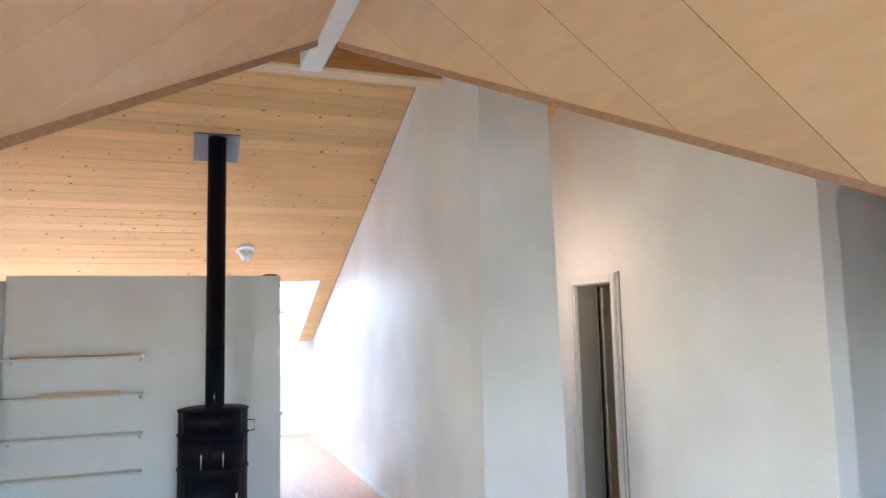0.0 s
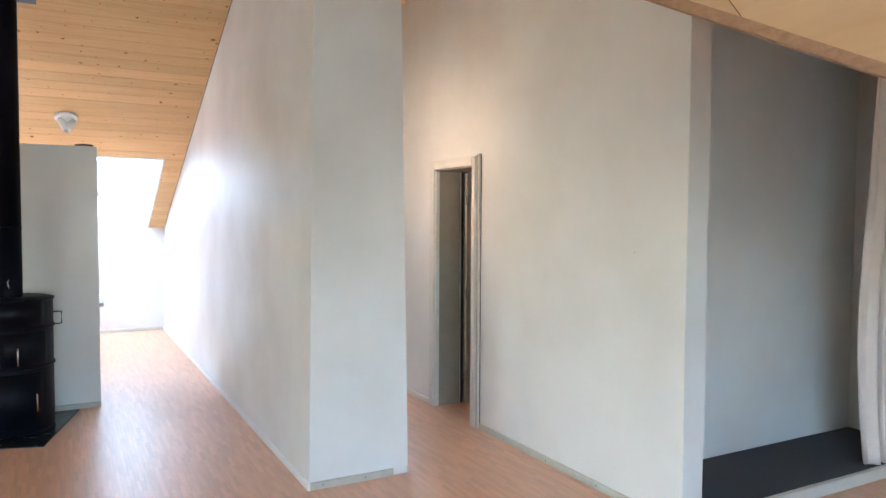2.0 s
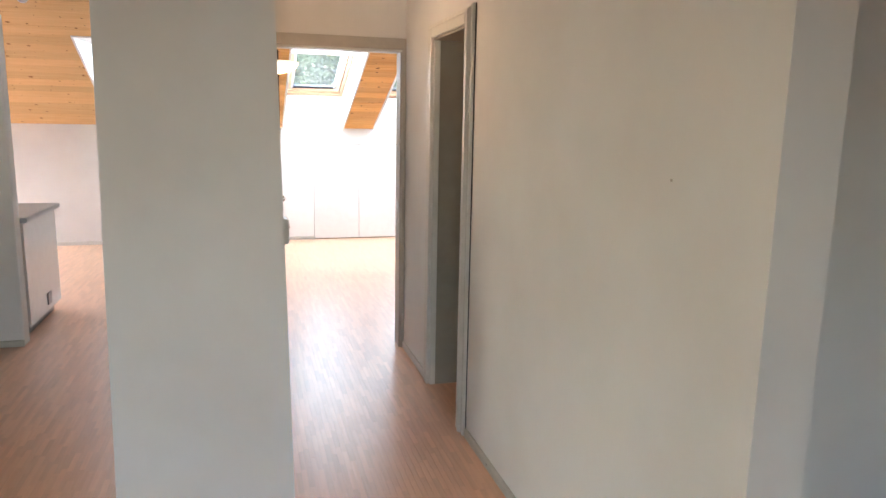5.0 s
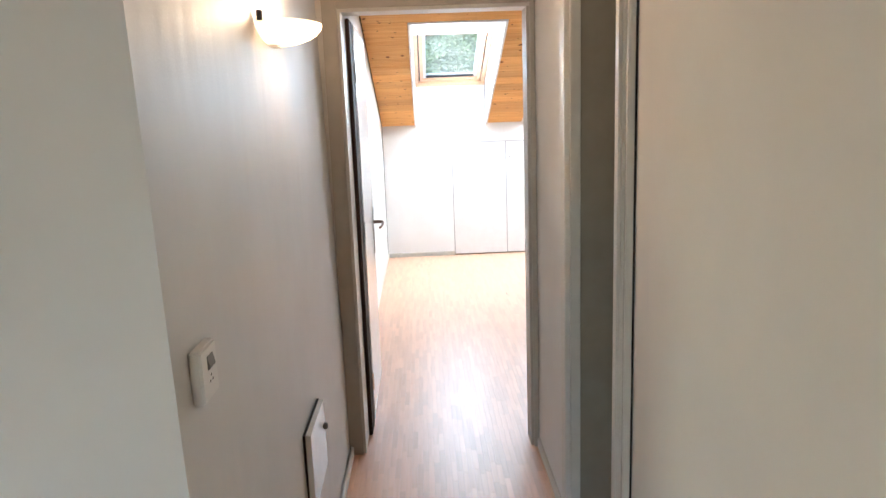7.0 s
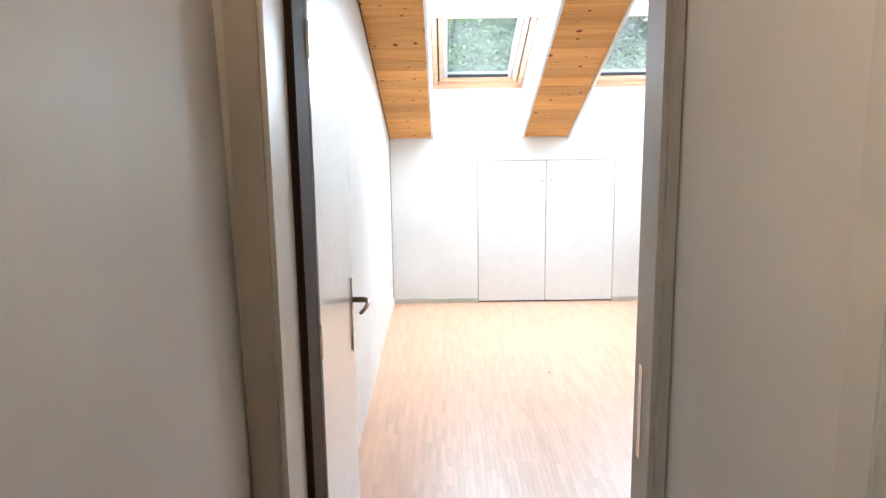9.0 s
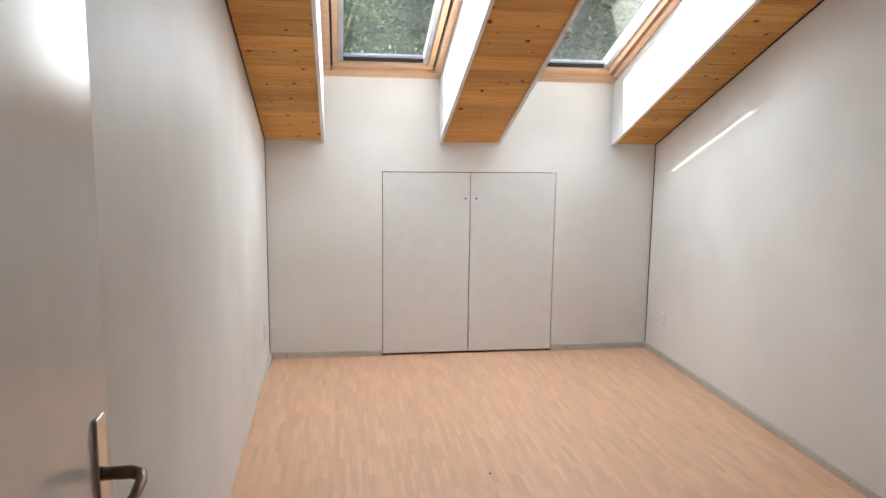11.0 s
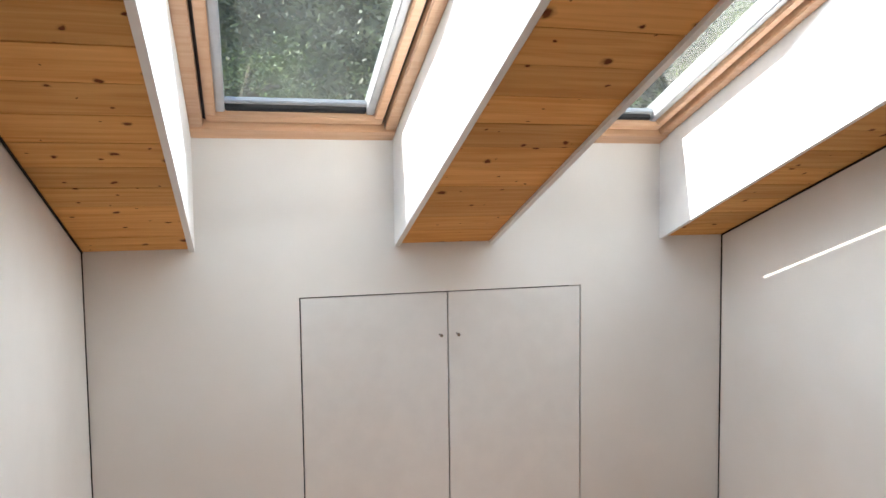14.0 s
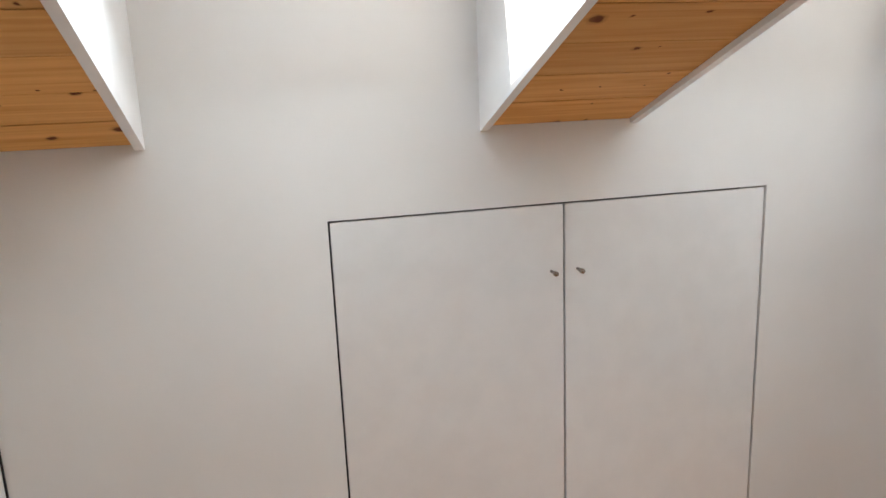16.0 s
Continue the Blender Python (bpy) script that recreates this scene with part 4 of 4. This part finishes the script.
SX, SY = -3.125, 0.16
stove = thing("wood_stove", "round black steel wood stove with a long flue pipe", "stove", at=(SX, SY, 0.008))
part("body", lathe([(0, 0), (0.285, 0), (0.29, 0.01), (0.29, 0.955), (0.282, 0.965), (0, 0.965)], 56), BLACK_STEEL, stove, "", True)
for z in (0.47, 0.755):
    part("ring", lathe([(0.288, z), (0.300, z + 0.004), (0.300, z + 0.018), (0.288, z + 0.022)], 56), BLACK_STEEL, stove, "raised steel ring", True)
part("lid", lathe([(0, 0.985), (0.27, 0.985), (0.275, 0.98), (0.298, 0.978), (0.302, 0.97), (0.296, 0.962), (0, 0.962)], 56), BLACK_STEEL, stove, "flat lid with a rolled rim", True)


def curved_panel(a0, a1, z0, z1, r0, r1):
    bm = bmesh.new()
    n = 14
    ring = []
    for i in range(n + 1):
        a = radians(a0 + (a1 - a0) * i / n)
        ring.append([bm.verts.new((r * math.cos(a), r * math.sin(a), z)) for r, z in ((r0, z0), (r1, z0), (r1, z1), (r0, z1))])
    for p, q in zip(ring, ring[1:]):
        for k in range(4):
            bm.faces.new((p[k], q[k], q[(k + 1) % 4], p[(k + 1) % 4]))
    bm.faces.new(ring[0]), bm.faces.new(ring[-1][::-1])
    return bm


GLASS_BLACK = plain("black_stove_glass", (0.004, 0.004, 0.007), 0.4, spec=0.12)
part("oven_door", curved_panel(208, 322, 0.785, 0.98, 0.288, 0.299), GLASS_BLACK, stove, "black glass upper door", True)
for a0, a1, ha in ((200, 262, 251), (264, 326, 282)):
    d = part("fire_door", curved_panel(a0, a1, 0.50, 0.745, 0.288, 0.299), BLACK_STEEL, stove, "", True)
    c, s_ = math.cos(radians(ha)), math.sin(radians(ha))
    part("handle", tube([(0.30 * c, 0.30 * s_, 0.64), (0.325 * c, 0.325 * s_, 0.64), (0.325 * c, 0.325 * s_, 0.515), (0.30 * c, 0.30 * s_, 0.515)], 0.007, 10), CHROME, d, "vertical steel handle", True)
d = part("ash_door", curved_panel(215, 318, 0.05, 0.45, 0.288, 0.297), BLACK_STEEL, stove, "", True)
c, s_ = math.cos(radians(304)), math.sin(radians(304))
part("handle", tube([(0.298 * c, 0.298 * s_, 0.29), (0.322 * c, 0.322 * s_, 0.29), (0.322 * c, 0.322 * s_, 0.165), (0.298 * c, 0.298 * s_, 0.165)], 0.007, 10), CHROME, d, "vertical steel handle", True)
part("side_handle", tube([(0.29, -0.02, 0.86), (0.345, -0.02, 0.86), (0.345, -0.02, 0.77), (0.29, -0.02, 0.765)], 0.006, 10), BLACK_STEEL, stove, "bent side handle", True)
PX, PY = 0.012, 0.02
pipe_top = north_z(SY + PY) - 0.008
pipe = part("flue_pipe", lathe([(0.081, 0.955), (0.081, 1.5), (0.083, 1.5), (0.083, 1.512), (0.081, 1.512), (0.081, pipe_top)], 36, (PX, PY)), BLACK_STEEL, stove, "black flue pipe", True)
part("damper", tube([(PX - 0.005, PY - 0.078, 1.05), (PX - 0.005, PY - 0.10, 1.05), (PX - 0.012, PY - 0.10, 1.10), (PX, PY - 0.10, 1.115)], 0.006, 8), CHROME, pipe, "small steel damper lever", True)
bm = bmesh.new()
sp = (KNEE_Y - (SY + PY)) / COS
slope_box(bm, SX + PX - 0.20, SX + PX + 0.20, sp - 0.34, sp + 0.07, -0.012, -0.001)
rosette = thing("ceiling_plate", "square blue-grey steel plate around the flue pipe", "plate")
part("plate", bm, ZINC, rosette)

# ---- living room spot lamp ----
n_slope = Vector((0, -PITCH * COS, -COS))
lx, ly = -2.71, 2.03
spot = thing("spot_lamp", "white ceiling lamp with three spot heads", "ceiling lamp", at=(lx, ly, north_z(ly)))
tilt = Vector((0, 0, -1)).rotation_difference(n_slope).to_matrix()
bm = lathe([(0, 0), (0.105, 0), (0.105, -0.022), (0.096, -0.034), (0, -0.034)], 32)
bmesh.ops.rotate(bm, verts=bm.verts[:], cent=(0, 0, 0), matrix=tilt)
part("base", bm, PLASTIC, spot, "round white base", True)
for a in (100, 220, 340):
    ca, sa = math.cos(radians(a)), math.sin(radians(a))
    bm = lathe([(0, 0.0), (0.024, 0.0), (0.044, -0.08), (0.047, -0.115), (0.040, -0.108), (0, -0.07)], 20)
    m3 = (Matrix.Rotation(radians(52), 3, Vector((-sa, ca, 0))))
    bmesh.ops.rotate(bm, verts=bm.verts[:], cent=(0, 0, 0), matrix=m3)
    bmesh.ops.translate(bm, verts=bm.verts[:], vec=Vector((ca * 0.085, sa * 0.085, -0.06)))
    bmesh.ops.rotate(bm, verts=bm.verts[:], cent=(0, 0, 0), matrix=tilt)
    head = part("spot_head", bm, PLASTIC, spot, "white spot head", True)
    bm = tube([tilt @ Vector((ca * 0.05, sa * 0.05, -0.026)), tilt @ Vector((ca * 0.085, sa * 0.085, -0.062))], 0.008, 8)
    part("arm", bm, CHROME, head)

# ---- kitchen block behind the half wall ----
kit = thing("kitchen_unit", "white kitchen base unit with a grey worktop", "kitchen unit")
part("body", box(-3.12, -2.51, 0.70, 1.54, 0.10, 0.82, 0.003), DOOR_WHITE, kit)
part("plinth", box(-3.10, -2.55, 0.72, 1.52, 0.0, 0.10), GREY_BTN, kit, "dark recessed plinth")
part("end_panel", box(-2.51, -2.495, 0.70, 1.54, 0.085, 0.82, 0.002), DOOR_WHITE, kit)
part("socket_plate", box(-2.495, -2.487, 1.14, 1.24, 0.13, 0.22, 0.002), GREY_BTN, kit, "grey socket on the end panel")
top_ = thing("worktop", "grey kitchen worktop with a rounded edge", "worktop")
part("slab", box(-3.14, -2.46, 0.664, 1.57, 0.822, 0.857, 0.006), COUNTER, top_)

# ---- outside ----
structure(link("ground", box(-400, 400, -400, 900, -6.6, -6.4), GRASS), "grassy ground around the house", "ground")
structure(link("house_walls", box(WEST - 0.3, EAST + 0.3, SOUTH - 0.3, KNEE_Y + 0.3, -6.4, -0.13), WHITE), "plain white storeys below the attic", "wall")


def tree(at, height, radius, seed):
    rng = random.Random(seed)
    t = thing("tree", "tall leafy broad-leaved tree outside the skylights", "tree", "trees outside", at)
    bend = [Vector((rng.uniform(-.3, .3) * i, rng.uniform(-.3, .3) * i, height * 0.8 * i / 5)) for i in range(6)]
    bm = tube(bend, [0.30, 0.25, 0.21, 0.16, 0.11, 0.05], 9)
    tips = []
    for k in range(14):
        f = rng.uniform(0.3, 0.95)
        i = min(int(f * 5), 4)
        p = bend[i].lerp(bend[i + 1], f * 5 - i)
        a = rng.uniform(0, math.tau)
        ln = radius * rng.uniform(0.55, 1.0) * (1.15 - 0.5 * f)
        q = p + Vector((math.cos(a) * ln, math.sin(a) * ln, ln * rng.uniform(0.2, 0.7)))
        tube([p, p.lerp(q, 0.5) + Vector((0, 0, 0.15)), q], [0.07, 0.045, 0.015], 6, bm)
        tips += [q, p.lerp(q, 0.6)]
    tips += bend[3:]
    part("trunk", bm, BARK, t, "", True)
    verts, faces = [], []
    for tip in tips:
        for c in range(9):
            cc = tip + Vector((rng.gauss(0, .55), rng.gauss(0, .55), rng.gauss(0, .45)))
            rr = rng.uniform(0.28, 0.6)
            for k in range(100):
                p = cc + Vector((rng.gauss(0, rr * .55), rng.gauss(0, rr * .55), rng.gauss(0, rr * .42)))
                u = Vector((rng.uniform(-1, 1), rng.uniform(-1, 1), rng.uniform(-.6, .6))).normalized()
                w = u.cross((rng.uniform(-1, 1), rng.uniform(-1, 1), 1)).normalized()
                ll, ww = rng.uniform(.025, .055), rng.uniform(.013, .024)
                i0 = len(verts)
                verts += [p - u * ll, p + w * ww, p + u * ll, p - w * ww]
                faces.append((i0, i0 + 1, i0 + 2, i0 + 3))
    me = bpy.data.meshes.new("crown")
    me.from_pydata(verts, [], faces)
    me.materials.append(LEAF)
    cr = new("crown", me)
    cr.parent = t
    return t


trng = random.Random(12)
for i in range(7):
    tree((-9.5 + i * 3.9 + trng.uniform(-.6, .6), 13.0 + trng.uniform(-1.5, 2.5), -6.4 + 0.2), trng.uniform(11.5, 14.0), trng.uniform(2.6, 3.4), 30 + i)

# wooded hillside behind the house
HILL = [(-6.45, 11.0), (-3.0, 18.0), (6.0, 26.0), (22.0, 44.0), (26.0, 70.0)]
bm = bmesh.new()
prev = None
for z, y in HILL:
    line = [bm.verts.new((x, y + 1.5 * math.sin(x * 0.21), z + 0.6 * math.sin(x * 0.37 + y))) for x in range(-60, 81, 4)]
    if prev:
        for i in range(len(line) - 1):
            bm.faces.new((prev[i], prev[i + 1], line[i + 1], line[i]))
    prev = line
structure(link("hillside", bm, GRASS, smooth=True), "steep grassy hillside behind the house", "ground")

verts, faces = [], []
hr = random.Random(77)
for _ in range(1500):
    f = hr.random() ** 0.8 * 3
    i = int(f)
    f -= i
    cz = HILL[i][0] * (1 - f) + HILL[i + 1][0] * f
    cy = HILL[i][1] * (1 - f) + HILL[i + 1][1] * f
    cx = hr.uniform(-14, 26)
    rr = hr.uniform(0.7, 1.7)
    for k in range(110):
        p = Vector((cx + hr.gauss(0, rr * .6), cy + hr.gauss(0, rr * .5) - 0.4, cz + 0.9 + abs(hr.gauss(0, rr * .75))))
        u = Vector((hr.uniform(-1, 1), hr.uniform(-1, 1), hr.uniform(-.6, .6))).normalized()
        w = u.cross((hr.uniform(-1, 1), hr.uniform(-1, 1), 1)).normalized()
        ll, ww = hr.uniform(.07, .16), hr.uniform(.04, .075)
        j = len(verts)
        verts += [p - u * ll, p + w * ww, p + u * ll, p - w * ww]
        faces.append((j, j + 1, j + 2, j + 3))
me = bpy.data.meshes.new("hillside_shrubs")
me.from_pydata(verts, [], faces)
me.materials.append(SHADED_LEAF)
tagged(new("hillside_shrubs", me), "dense green shrubs and woods covering the hillside", "shrubs", kind="stuff")

# ---- parquet strips ----
STRIP_W, STRIP_L = 0.025, 0.18


def strip_mesh(name, material):
    bm = box(0.0002, STRIP_W - 0.0002, 0.0003, STRIP_L - 0.0003, -0.006, 0.0)
    me = bpy.data.meshes.new(name)
    bm.to_mesh(me)
    bm.free()
    me.materials.append(material)
    return me


strip_data = strip_mesh("parquet_strip", PARQUET)
floor_ob = bpy.data.objects["floor"]
prng = random.Random(3)
verts, faces, singles = [], [], 0
x = WEST
while x < EAST - 1e-6:
    y = SOUTH - prng.uniform(0, STRIP_L)
    while y < KNEE_Y:
        inside = -0.5 < x < 0.7 and 2.7 < y < KNEE_Y - STRIP_L
        if inside and singles < 300 and prng.random() < 0.93:
            ob = new("parquet_strip", strip_data)
            ob.location = (x, y, 0)
            ob.parent = floor_ob
            singles += 1
        else:
            x0, x1, y0, y1 = x + 0.0002, min(x + STRIP_W, EAST) - 0.0002, max(y, SOUTH) + 0.0003, min(y + STRIP_L, KNEE_Y) - 0.0003
            if y1 - y0 > 0.01:
                i = len(verts)
                verts += [(x0, y0, 0), (x1, y0, 0), (x1, y1, 0), (x0, y1, 0), (x0, y0, -.006), (x1, y0, -.006), (x1, y1, -.006), (x0, y1, -.006)]
                faces += [(i, i + 1, i + 2, i + 3), (i, i + 4, i + 5, i + 1), (i + 1, i + 5, i + 6, i + 2), (i + 2, i + 6, i + 7, i + 3), (i + 3, i + 7, i + 4, i)]
        y += STRIP_L
    x += STRIP_W
me = bpy.data.meshes.new("parquet_rest")
me.from_pydata(verts, [], faces)
me.materials.append(PARQUET_FAR)
rest = new("parquet_rest", me)
rest.parent = floor_ob
rest["kind"] = "stuff"
